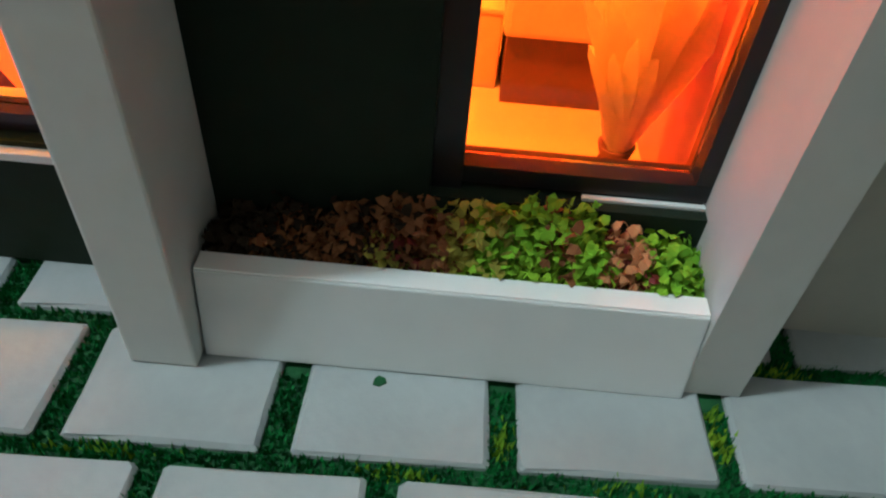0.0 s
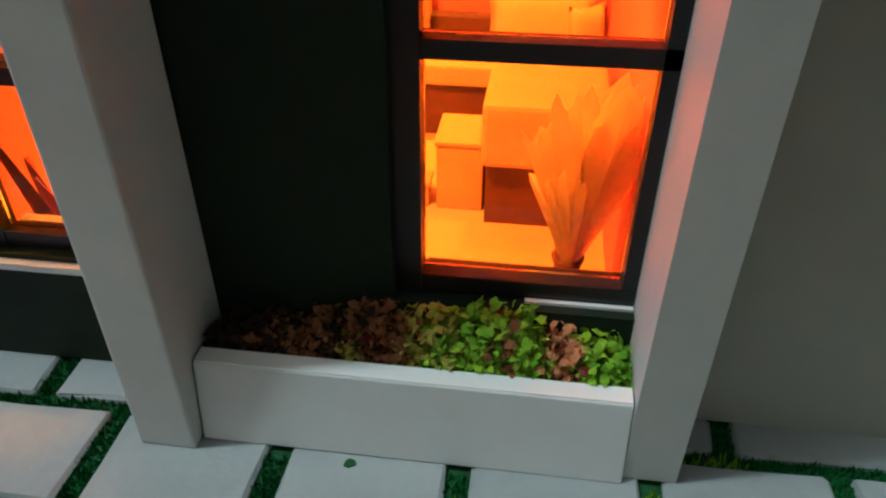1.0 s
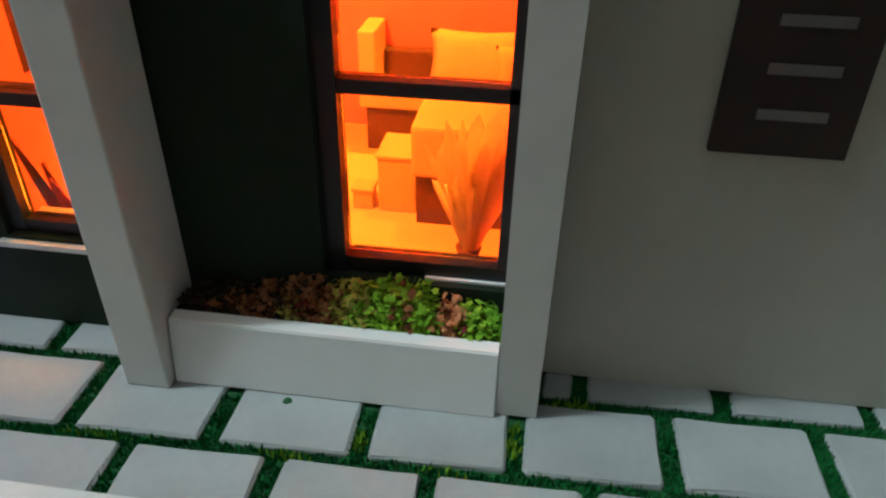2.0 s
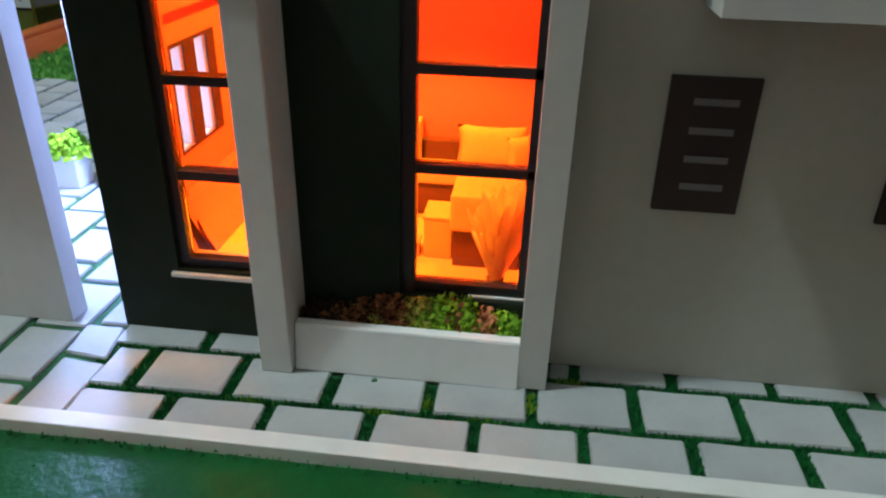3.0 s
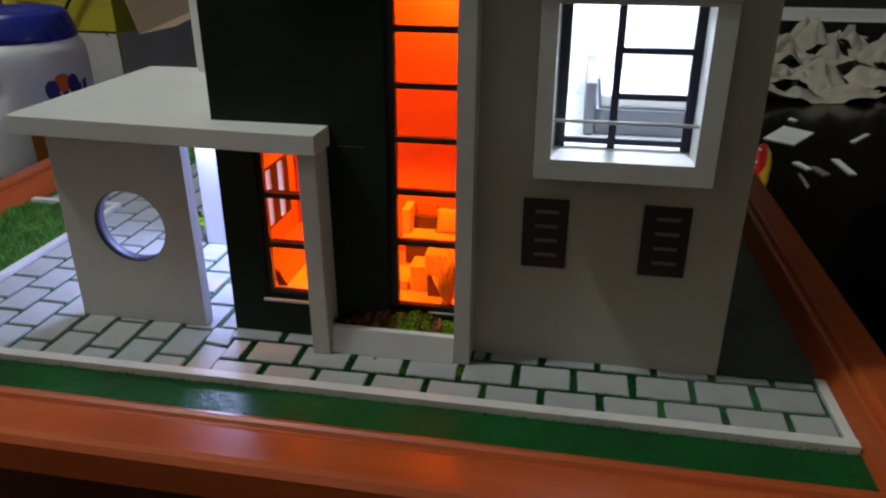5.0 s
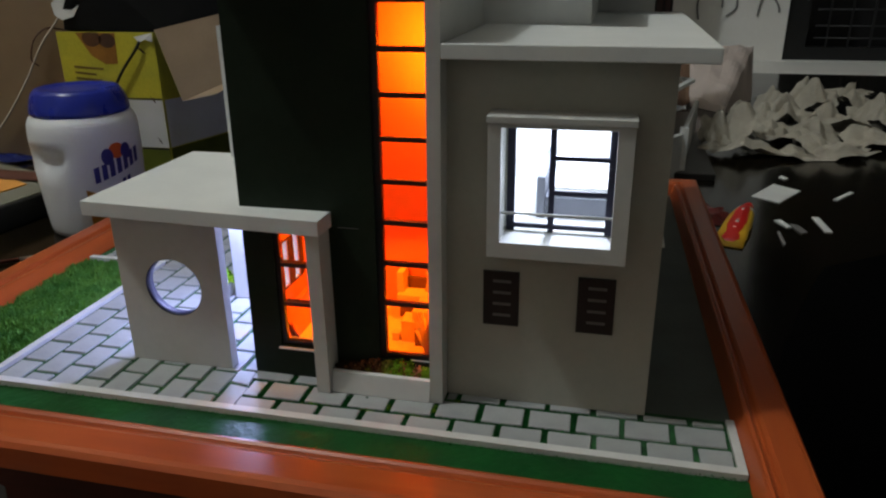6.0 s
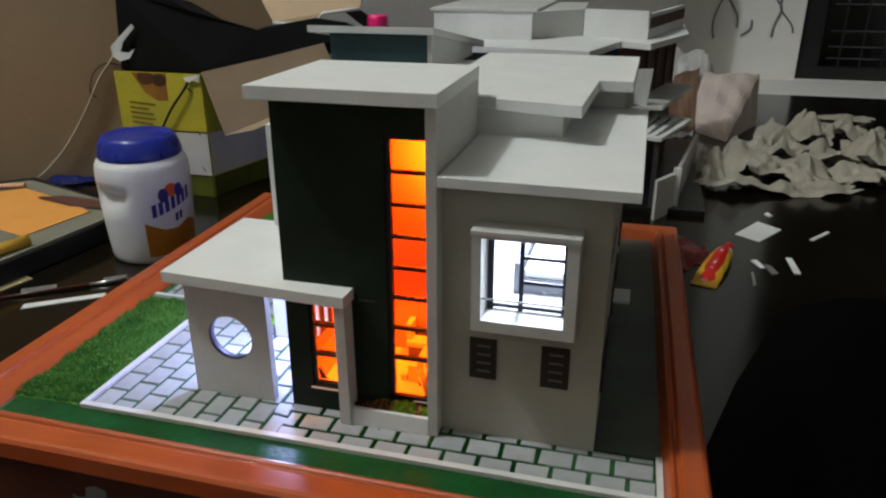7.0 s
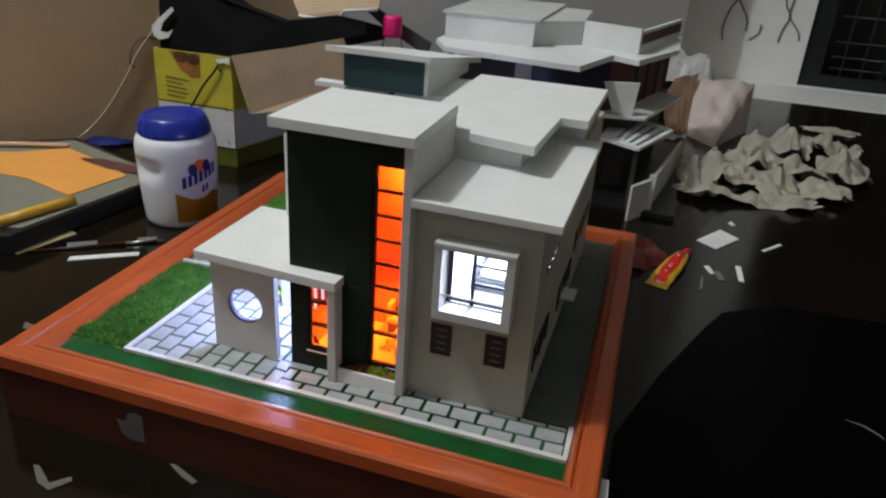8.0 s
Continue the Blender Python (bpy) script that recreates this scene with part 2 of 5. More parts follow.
def prism(poly, z0, z1, bevel=0.0, bm=None):
    b = bmesh.new()
    lo = [b.verts.new((x, y, z0)) for x, y in poly]
    hi = [b.verts.new((x, y, z1)) for x, y in poly]
    n = len(poly)
    b.faces.new(lo[::-1])
    b.faces.new(hi)
    for i in range(n):
        b.faces.new((lo[i], lo[(i + 1) % n], hi[(i + 1) % n], hi[i]))
    bmesh.ops.recalc_face_normals(b, faces=b.faces[:])
    if bevel:
        bmesh.ops.bevel(b, geom=b.edges[:], offset=bevel, segments=2, profile=0.6, affect="EDGES")
    return join(bm, b)


def lathe(profile, at, seg=32, bm=None, smooth=True):
    """Turns (radius, height) rows about the upright line through at."""
    b = bmesh.new()
    rings = []
    for r, z in profile:
        if r <= 1e-6:
            rings.append([b.verts.new((at[0], at[1], at[2] + z))])
        else:
            rings.append([b.verts.new((at[0] + r * math.cos(a), at[1] + r * math.sin(a), at[2] + z)) for a in (2 * math.pi * i / seg for i in range(seg))])
    for p, q in zip(rings, rings[1:]):
        for i in range(seg):
            j = (i + 1) % seg
            f = [p[i % len(p)], p[j % len(p)], q[j % len(q)], q[i % len(q)]]
            f = [v for k, v in enumerate(f) if v not in f[:k]]
            if len(f) > 2:
                b.faces.new(f).smooth = smooth
    return join(bm, b)


def tube(points, radius, seg=8, bm=None):
    """A round rod or cable through the points."""
    b = bmesh.new()
    pts = [Vector(p) for p in points]
    rings = []
    for i, p in enumerate(pts):
        d = (pts[min(i + 1, len(pts) - 1)] - pts[max(i - 1, 0)]).normalized()
        s = d.cross(Vector((0, 0, 1)) if abs(d.z) < 0.9 else Vector((1, 0, 0))).normalized()
        t = s.cross(d)
        r = radius(i / (len(pts) - 1)) if callable(radius) else radius
        rings.append([b.verts.new(p + r * (math.cos(a) * s + math.sin(a) * t)) for a in (2 * math.pi * k / seg for k in range(seg))])
    for p, q in zip(rings, rings[1:]):
        for i in range(seg):
            b.faces.new((p[i], p[(i + 1) % seg], q[(i + 1) % seg], q[i])).smooth = True
    b.faces.new(rings[0][::-1])
    b.faces.new(rings[-1])
    return join(bm, b)


def smooth_line(points, steps=8):
    pts = [Vector(p) for p in points]
    out = []
    for i in range(len(pts) - 1):
        a, b, c, d = pts[max(i - 1, 0)], pts[i], pts[i + 1], pts[min(i + 2, len(pts) - 1)]
        for k in range(steps):
            s = k / steps
            out.append(0.5 * (2 * b + (c - a) * s + (2 * a - 5 * b + 4 * c - d) * s * s + (3 * b - a - 3 * c + d) * s ** 3))
    return out + [pts[-1]]


def wall_panel(axis, a0, a1, z0, z1, d0, d1, holes=()):
    """A wall with rectangular openings through it. axis 'x': it runs along x from a0 to a1 and is d0..d1 thick in y; 'y': the other way."""
    b = bmesh.new()
    us = sorted({a0, a1, *[h[0] for h in holes], *[h[1] for h in holes]})
    zs = sorted({z0, z1, *[h[2] for h in holes], *[h[3] for h in holes]})
    made = {}

    def vert(u, d, z):
        key = (round(u, 5), d, round(z, 5))
        if key not in made:
            made[key] = b.verts.new((u, d, z) if axis == "x" else (d, u, z))
        return made[key]

    def solid(i, k):
        if not (0 <= i < len(us) - 1 and 0 <= k < len(zs) - 1):
            return False
        u, z = (us[i] + us[i + 1]) / 2, (zs[k] + zs[k + 1]) / 2
        return not any(h[0] < u < h[1] and h[2] < z < h[3] for h in holes)

    for i in range(len(us) - 1):
        for k in range(len(zs) - 1):
            if not solid(i, k):
                continue
            u, v, p, q = us[i], us[i + 1], zs[k], zs[k + 1]
            for d in (d0, d1):
                b.faces.new((vert(u, d, p), vert(v, d, p), vert(v, d, q), vert(u, d, q)))
            for far, (s, t) in (((i - 1, k), ((u, p), (u, q))), ((i + 1, k), ((v, p), (v, q))), ((i, k - 1), ((u, p), (v, p))), ((i, k + 1), ((u, q), (v, q)))):
                if not solid(*far):
                    b.faces.new((vert(s[0], d0, s[1]), vert(t[0], d0, t[1]), vert(t[0], d1, t[1]), vert(s[0], d1, s[1])))
    bmesh.ops.recalc_face_normals(b, faces=b.faces[:])
    return b


def thing(name, base, label, category, group="", kind=""):
    ob = new(name)
    ob.empty_display_size = 0.02
    ob.location = Vector(base) * U
    ob["base"] = [float(c) for c in base]
    return tagged(ob, label, category, group, kind)


def base_of(ob):
    while ob.parent:
        ob = ob.parent
    return Vector(ob["base"]) if "base" in ob else Vector((0, 0, 0))


def mesh_of(name, bm, base=(0, 0, 0)):
    off = Vector(base)
    for v in bm.verts:
        v.co = (v.co - off) * U
    me = bpy.data.meshes.new(name)
    bm.to_mesh(me)
    bm.free()
    return me


def part(name, bm, material, parent, label=""):
    me = mesh_of(name, bm, base_of(parent))
    me.materials.append(material)
    ob = new(name, me)
    ob.parent = parent
    return tagged(ob, label)


def solo(name, bm, material, label="", category="", kind="", group="", base=None):
    """A thing or a piece of the setting that is one mesh."""
    base = Vector(base) if base else Vector((0, 0, 0))
    me = mesh_of(name, bm, base)
    me.materials.append(material)
    ob = new(name, me)
    ob.location = base * U
    ob["base"] = list(base)
    return tagged(ob, label, category, group, kind)


def sheet(points, thick, ny=0.0):
    """A flat board of any outline: the points lie in space, the thickness goes backwards."""
    b = bmesh.new()
    f = [b.verts.new(p) for p in points]
    g = [b.verts.new((p[0], p[1] + thick, p[2] + ny)) for p in points]
    b.faces.new(f)
    b.faces.new(g[::-1])
    n = len(points)
    for i in range(n):
        b.faces.new((f[i], g[i], g[(i + 1) % n], f[(i + 1) % n]))
    bmesh.ops.recalc_face_normals(b, faces=b.faces[:])
    return b


# ---- the room ----
TABLE_Z = -3.2
FLOOR_Z = TABLE_Z - 37
CEIL_Z = 140
solo("floor", box(-170, 110, -130, 120, FLOOR_Z - 2, FLOOR_Z), M["floor"], "dark floor of the room", "floor", "structure")
solo("ceiling", box(-174, 114, -134, 124, CEIL_Z, CEIL_Z + 2), M["ceiling"], "pale plaster ceiling", "ceiling", "structure")
SPLIT = 26.0
LW = Vector((8.0, 9.4)).normalized()
LN = Vector((-LW.y, LW.x))
p0, p1 = Vector((-46, 34)) - LW * 140, Vector((-46, 34)) + LW * 86.6
pm = Vector((-46, 34)) + LW * SPLIT
solo("wall_west", prism([tuple(p0), tuple(pm), tuple(pm + LN * 4), tuple(p0 + LN * 4)], FLOOR_Z, CEIL_Z), M["wall"], "brownish beige plaster wall with faint stains", "wall", "structure")
pm = pm + LW * 0.01 - LN * 0.6
solo("wall_northwest", prism([tuple(pm), tuple(p1 - LN * 0.6), tuple(p1 + LN * 4), tuple(pm + LN * 4.6)], FLOOR_Z, CEIL_Z), M["wallpale"], "paler plaster wall behind the models", "wall", "structure")
solo("wall_return", box(6.2, 10.0, 99.9, 114.4, FLOOR_Z, CEIL_Z), M["wallpale"], "short pale plaster wall return in the corner", "wall", "structure")
solo("wall_north", wall_panel("x", 5, 110, FLOOR_Z, CEIL_Z, 114.5, 118.5, [(30.3, 104, -3.0, 137)]), M["wallpale"], "pale grey plaster wall with a dark window opening", "wall", "structure")
solo("wall_east", box(106, 110, -130, 114.4, FLOOR_Z, CEIL_Z), M["wallplain"], "plaster wall", "wall", "structure")
solo("wall_south", box(-170, 110, -130, -126, FLOOR_Z, CEIL_Z), M["wallplain"], "plaster wall", "wall", "structure")
solo("backdrop", box(15, 125, 130, 131, -20, 165), M["black"], "dark night behind the window", "backdrop", "structure")
win = tagged(new("window_1"), "dark window with a painted metal grille", "window", "", "structure")
part("window_frame", wall_panel("x", 30.3, 104, -3.0, 137, 115.5, 117, [(33.6, 53.6, -1.0, 136), (54.6, 78, -1.0, 136), (79, 103, -1.0, 136)]), M["black"], win)
for k in range(6):
    part("grille_bar", tube([(36.4 + k * 3.1, 115.0, -1), (36.4 + k * 3.1, 115.0, 136)], 0.16, 6), M["grille"], win)
for z in (0.4, 2.2, 4.6, 8.6, 16.0):
    part("grille_bar", tube([(34.6, 115.0, z), (53.6, 115.0, z)], 0.13, 6), M["grille"], win)
part("window_sill", box(10.3, 105.5, 100.6, 114.45, -3.9, -3.15, 0.1), M["wallpale"], win, "deep pale plaster ledge below the window")

table = thing("table", (10, 50, TABLE_Z), "glossy black table top strewn with model-making scraps", "table")
part("table_top", prism([(-86.5, -14), (75, -14), (75, 100.3), (10.2, 100.3), (-48.2, 31.4)], TABLE_Z - 1.8, TABLE_Z, 0.06), M["table"], table)
for lx, ly in ((-60, -9), (68, -9), (68, 95), (24, 95)):
    part("leg", box(lx - 2, lx + 2, ly - 2, ly + 2, FLOOR_Z, TABLE_Z - 1.81, 0.1), M["trayside"], table)

# flat black piece, added where the table right of the tray goes near-black
solo("black_table_piece", prism([(10.66, 10.0), (12.7, 16.8), (15.2, 23.4), (16.3, 25.9), (20, 28.5), (40, 30), (62, 30), (62, -13.4), (10.66, -13.4)], TABLE_Z + 0.004, TABLE_Z + 0.03), M["dullblack"], "thin dull black flat piece covering the right of the table", "plastic sheet", base=(30, 8, TABLE_Z))

# ---- the tray ----
TX0, TX1, TY0, TY1 = -17.95, 10.42, 0.07, 28.5
WL, WF, WR, WB = 1.9, 1.8, 1.5, 1.4  # widths of the left, front, right and rear rails
IX0, IX1, IY0, IY1 = TX0 + WL, TX1 - WR, TY0 + WF, TY1 - WB
tray = thing("wooden_tray", (-3, 14, TABLE_Z), "orange varnished wooden tray under the model, with a moulded rim", "tray")
NARROW = [(0, -0.35), (0, 0.30), (0.06, 0.42), (0.14, 0.45), (0.56, 0.45), (0.62, 0.40), (0.66, 0.31), (0.70, 0.31), (0.73, 0.40), (0.77, 0.45), (0.82, 0.43), (0.85, 0.36), (0.97, -0.1), (1.0, -0.2), (1.0, -0.35)]
BROAD = [(0, -0.35), (0, 0.30), (0.05, 0.42), (0.11, 0.45), (0.41, 0.45), (0.45, 0.41), (0.48, 0.33), (0.52, 0.31), (0.56, 0.34), (0.62, 0.35), (0.68, 0.31), (0.76, 0.22), (0.9, 0.02), (0.97, -0.1), (1.0, -0.35)]


def skewed(b):
    """The tray is a little out of square: its sides lean over as they run back."""
    for v in b.verts:
        v.co.x -= 0.021 * v.co.y
    return b


def rail(axis, a0, a1, outer, w, m0, m1, prof):
    """A moulded rail: flat outer band, a groove and a rounded inner bead, mitred at both ends."""
    b = bmesh.new()
    rows = []
    for end, m in ((a0, m0), (a1, m1)):
        rows.append([b.verts.new((end + m * s, outer + s * w, z) if axis == "x" else (outer + s * w, end + m * s, z)) for s, z in prof])
    n = len(prof)
    for i in range(n):
        b.faces.new((rows[0][i], rows[1][i], rows[1][(i + 1) % n], rows[0][(i + 1) % n]))
    b.faces.new(rows[0])
    b.faces.new(rows[1][::-1])
    bmesh.ops.recalc_face_normals(b, faces=b.faces[:])
    return skewed(b)


part("rail", rail("x", TX0, TX1, TY0, WF, WL, -WR, NARROW), M["tray"], tray)
part("rail", rail("x", TX0, TX1, TY1, -WB, WL, -WR, NARROW), M["tray"], tray)
part("rail", rail("y", TY0, TY1, TX0, WL, WF, -WB, BROAD), M["tray_y"], tray)
part("rail", rail("y", TY0, TY1, TX1, -WR, WF, -WB, NARROW), M["tray_y"], tray)
part("side_board", skewed(box(TX0 + 0.1, TX1 - 0.1, TY0 + 0.1, TY0 + 0.6, TABLE_Z, -0.36)), M["trayside"], tray)
part("side_board", skewed(box(TX0 + 0.1, TX1 - 0.1, TY1 - 0.6, TY1 - 0.1, TABLE_Z, -0.36)), M["trayside"], tray)
part("side_board", skewed(box(TX0 + 0.1, TX0 + 0.6, TY0 + 0.62, TY1 - 0.62, TABLE_Z, -0.36)), M["trayside"], tray)
part("side_board", skewed(box(TX1 - 0.6, TX1 - 0.1, TY0 + 0.62, TY1 - 0.62, TABLE_Z, -0.36)), M["trayside"], tray)
part("ground_board", skewed(box(IX0 - 0.3, IX1 + 0.3, IY0 - 0.3, IY1 + 0.3, -0.34, -0.16)), M["darkground"], tray, "dark grey-green painted ground board")

# ---- lawns, kerbs ----


def lawn(name, x0, x1, y0, y1, material, label, count, tall):
    """A bed of turf with short tufts standing up from it."""
    rnd = random.Random(len(name))
    nx, ny = max(2, int((x1 - x0) / 0.22)), max(2, int((y1 - y0) / 0.22))
    vs, fs = [], []
    for j in range(ny + 1):
        for i in range(nx + 1):
            x, y = x0 + (x1 - x0) * i / nx, y0 + (y1 - y0) * j / ny
            vs.append((x, y, -0.09 + tall * 0.5 * noise.noise((x * 1.7, y * 1.7, 0)) + rnd.uniform(-0.12, 0.12) * tall))
    fs += [(j * (nx + 1) + i, j * (nx + 1) + i + 1, (j + 1) * (nx + 1) + i + 1, (j + 1) * (nx + 1) + i) for j in range(ny) for i in range(nx)]
    for _ in range(count):
        x, y, a, w = rnd.uniform(x0 + 0.05, x1 - 0.05), rnd.uniform(y0 + 0.05, y1 - 0.05), rnd.uniform(0, 6.28), rnd.uniform(0.03, 0.07)
        z, h, lean = -0.1 + tall * 0.5 * noise.noise((x * 1.7, y * 1.7, 0)), rnd.uniform(0.4, 1.0) * tall, rnd.uniform(-0.08, 0.08)
        n = len(vs)
        vs += [(x - w * math.cos(a), y - w * math.sin(a), z), (x + w * math.cos(a), y + w * math.sin(a), z), (x + lean, y + rnd.uniform(-0.08, 0.08), z + h)]
        fs.append((n, n + 1, n + 2))
    me = bpy.data.meshes.new(name)
    me.from_pydata([(a * U, b * U, c * U) for a, b, c in vs], [], fs)
    me.materials.append(material)
    return tagged(new(name, me), label, "lawn", "", "stuff")


lawn("front_lawn", IX0 + 0.1, 8.9, IY0 - 0.1, 3.16, M["wetgrass"], "dark green turf strip along the tray rim", 300, 0.03)
lawn("side_lawn", IX0 - 0.55, -13.0, 3.16, 12.4, M["grass"], "green flock turf beside the paving", 16000, 0.2)
lawn("rear_lawn", IX0 - 0.7, -9.0, 18.1, IY1, M["grass"], "green flock turf behind the paving", 9000, 0.2)
solo("front_kerb", prism([(-13.02, 3.09), (8.88, 3.19), (8.88, 3.45), (-13.02, 3.34)], -0.15, 0.09, 0.02), M["kerb"], "white strip kerb along the front lawn", "kerb")
solo("side_kerb", box(-13.02, -12.78, 3.35, 12.4, -0.15, 0.09, 0.02), M["kerb"], "white strip kerb beside the side lawn", "kerb")
solo("entrance_kerb", box(IX0 - 0.25, -12.8, 12.42, 12.66, -0.15, 0.09, 0.02), M["kerb"], "white strip kerb at the end of the side lawn", "kerb")
solo("end_kerb", prism([(8.68, 3.46), (8.9, 3.46), (8.86, 5.6), (8.64, 5.6)], -0.15, 0.02, 0.01), M["kerb"], "white strip at the end of the front paving", "kerb")

# ---- the house ----
house = thing("model_house", (0, 10, 0), "two-storey white, grey and dark green architectural model house, lit from inside", "model house")
WZ = 0.0


def leaning(b, dx=0.009, dy=0.0):
    """The tower front stands slightly out of plumb."""
    for v in b.verts:
        v.co.x += dx * v.co.z
        v.co.y += dy * v.co.z
    return b


SLITS = [(7.1, 7.5, 2.02, 3.55), (7.88, 8.3, 2.02, 3.55)]
fw = part("front_wall", leaning(wall_panel("x", -5.0, 0.62, WZ, 11.95, 5.35, 5.62, [(-1.02, 0.621, 0.88, 10.84), (-4.08, -2.55, 1.0, 4.86)])), M["green"], house, "dark green painted tower front")
part("side_wall", leaning(wall_panel("y", 4.76, 10.55, WZ, 11.95, 0.622, 0.98), 0.008, -0.014), M["trimgrey"], house, "pale grey fin wall of the tower")
part("tower_side_wall", wall_panel("y", 5.63, 10.55, WZ, 11.95, -4.95, -4.7, SLITS), M["board"], house)
part("tower_rear_side_wall", box(-4.95, -4.7, 10.551, 17, WZ, 10.4), M["board"], house)
part("tower_roof", prism([(-5.3, 4.5), (1.15, 4.46), (1.07, 10.55), (-5.3, 10.55)], 11.97, 12.43, 0.03), M["roof"], house, "flat white overhanging roof")
part("canopy", prism([(-9.74, 4.85), (-2.26, 4.46), (-2.23, 5.345), (-4.965, 5.345), (-4.965, 11.0), (-9.75, 11.0)], 4.88, 5.32, 0.025), M["roof"], house, "flat white porch canopy")
part("pillar", leaning(box(-2.715, -2.305, 4.6, 5.345, WZ, 4.879, 0.02), 0.002, -0.012), M["trimgrey"], house, "pale grey square porch pillar")


def round_hole_wall(x0, x1, z0, z1, y0, y1, cx, cz, r):
    b = bmesh.new()
    angs = sorted({*(2 * math.pi * i / 48 for i in range(48)), *(math.atan2(z - cz, x - cx) % (2 * math.pi) for x in (x0, x1) for z in (z0, z1))})

    def edge(a):
        c, s = math.cos(a), math.sin(a)
        k = min([(x1 - cx) / c if c > 1e-9 else 1e9, (x0 - cx) / c if c < -1e-9 else 1e9, (z1 - cz) / s if s > 1e-9 else 1e9, (z0 - cz) / s if s < -1e-9 else 1e9])
        return cx + k * c, cz + k * s
    rows = []
    for y in (y0, y1):
        rows.append(([b.verts.new((cx + r * math.cos(a), y, cz + r * math.sin(a))) for a in angs], [b.verts.new((edge(a)[0], y, edge(a)[1])) for a in angs]))
    n = len(angs)
    for i in range(n):
        j = (i + 1) % n
        for inn, out in rows:
            b.faces.new((inn[i], inn[j], out[j], out[i]))
        b.faces.new((rows[0][0][i], rows[0][0][j], rows[1][0][j], rows[1][0][i])).smooth = True
        b.faces.new((rows[0][1][i], rows[0][1][j], rows[1][1][j], rows[1][1][i]))
    bmesh.ops.recalc_face_normals(b, faces=b.faces[:])
    return b


part("porch_wall", round_hole_wall(-9.19, -5.79, WZ, 4.879, 5.3, 5.66, -7.42, 2.58, 0.93), M["trimgrey"], house, "pale grey porch wall with a round opening")
rim = bmesh.new()
turned = [[rim.verts.new((-7.42 + r * math.cos(k * math.pi / 24), y, 2.58 + r * math.sin(k * math.pi / 24))) for k in range(48)] for r, y in ((0.928, 5.304), (0.928, 5.656), (0.915, 5.656), (0.915, 5.304))]
for p, q in zip(turned, turned[1:] + turned[:1]):
    for k in range(48):
        rim.faces.new((p[k], p[(k + 1) % 48], q[(k + 1) % 48], q[k])).smooth = True
part("opening_rim", rim, M["rim"], house, "dark navy cut edge of the round opening")
part("scratch", box(-2.05, -1.45, 5.344, 5.349, 4.86, 4.875), M["slit"], fw, "faint pale scratch")
part("porch_column", box(-8.2, -7.45, 10.1, 10.85, WZ, 4.9, 0.02), M["board"], house)
part("grey_front_wall", wall_panel("x", 0.995, 6.51, WZ, 9.5, 5.36, 5.66, [(2.58, 5.28, 5.1, 7.95)]), M["grey"], house, "light grey painted front wall")
part("grey_side_wall", wall_panel("y", 5.661, 25.2, WZ, 9.5, 6.25, 6.51, [(7.5, 10.1, 6.35, 6.75)]), M["grey"], house)
part("lower_roof", prism([(1.085, 4.55), (7.28, 4.47), (7.3, 16.95), (1.085, 16.95)], 9.502, 9.86, 0.03), M["roof"], house, "flat white overhanging roof")
part("upper_roof", prism([(0.98, 10.55), (1.75, 10.5), (1.8, 10.15), (5.0, 9.5), (5.2, 15.2), (6.6, 15.2), (6.67, 23.3), (-1.2, 23.2), (-1.2, 11.12), (0.98, 11.12)], 10.85, 11.3, 0.03), M["roof"], house, "stepped flat white roof")
part("upper_wall", wall_panel("x", 0.98, 4.25, 9.83, 10.85, 10.62, 10.87), M["board"], house)
part("upper_side_wall", wall_panel("y", 10.871, 16.95, 9.83, 10.85, 4.0, 4.25), M["board"], house)
part("upper_back_wall", wall_panel("x", 4.251, 6.3, 9.0, 10.85, 16.96, 17.2), M["board"], house)
part("rear_wall", wall_panel("x", -4.69, 6.26, WZ, 10.85, 23.0, 23.2), M["board"], house)
# rooms
part("inner_floor", box(-4.69, 6.24, 5.67, 22.9, 0.05, 0.2), M["innerfloor"], house)
part("tower_back_wall", wall_panel("x", -4.69, 0.97, 0.2, 11.94, 10.46, 10.54), M["board"], house)
part("living_back_wall", wall_panel("x", -4.65, 0.6, 0.2, 11.94, 10.25, 10.45), M["orange_wall"], house)
part("inner_lining", wall_panel("y", 5.68, 10.24, 0.205, 11.94, -4.695, -4.66, SLITS), M["orange_wall"], house, "orange painted inner wall")
part("niche_panel", wall_panel("y", 6.85, 8.6, 1.98, 3.6, -4.655, -4.63, SLITS), M["ledge"], house, "dark red slotted panel")
part("niche_surround", wall_panel("y", 5.68, 10.24, 0.21, 11.93, -4.659, -4.46, [(6.7, 9.1, 1.4, 4.1)]), M["orange_wall"], house)
part("inner_lining", leaning(box(0.585, 0.618, 5.9, 10.24, 0.205, 11.94)), M["orange_wall"], house)
part("bedroom_floor", box(0.98, 6.26, 5.67, 14, 4.6, 4.85), M["board"], house)
part("bedroom_back_wall", box(0.98, 6.26, 11.6, 11.8, 4.86, 9.34), M["board"], house)
part("bedroom_ceiling", box(0.98, 6.26, 5.67, 11.59, 9.2, 9.34), M["board"], house)

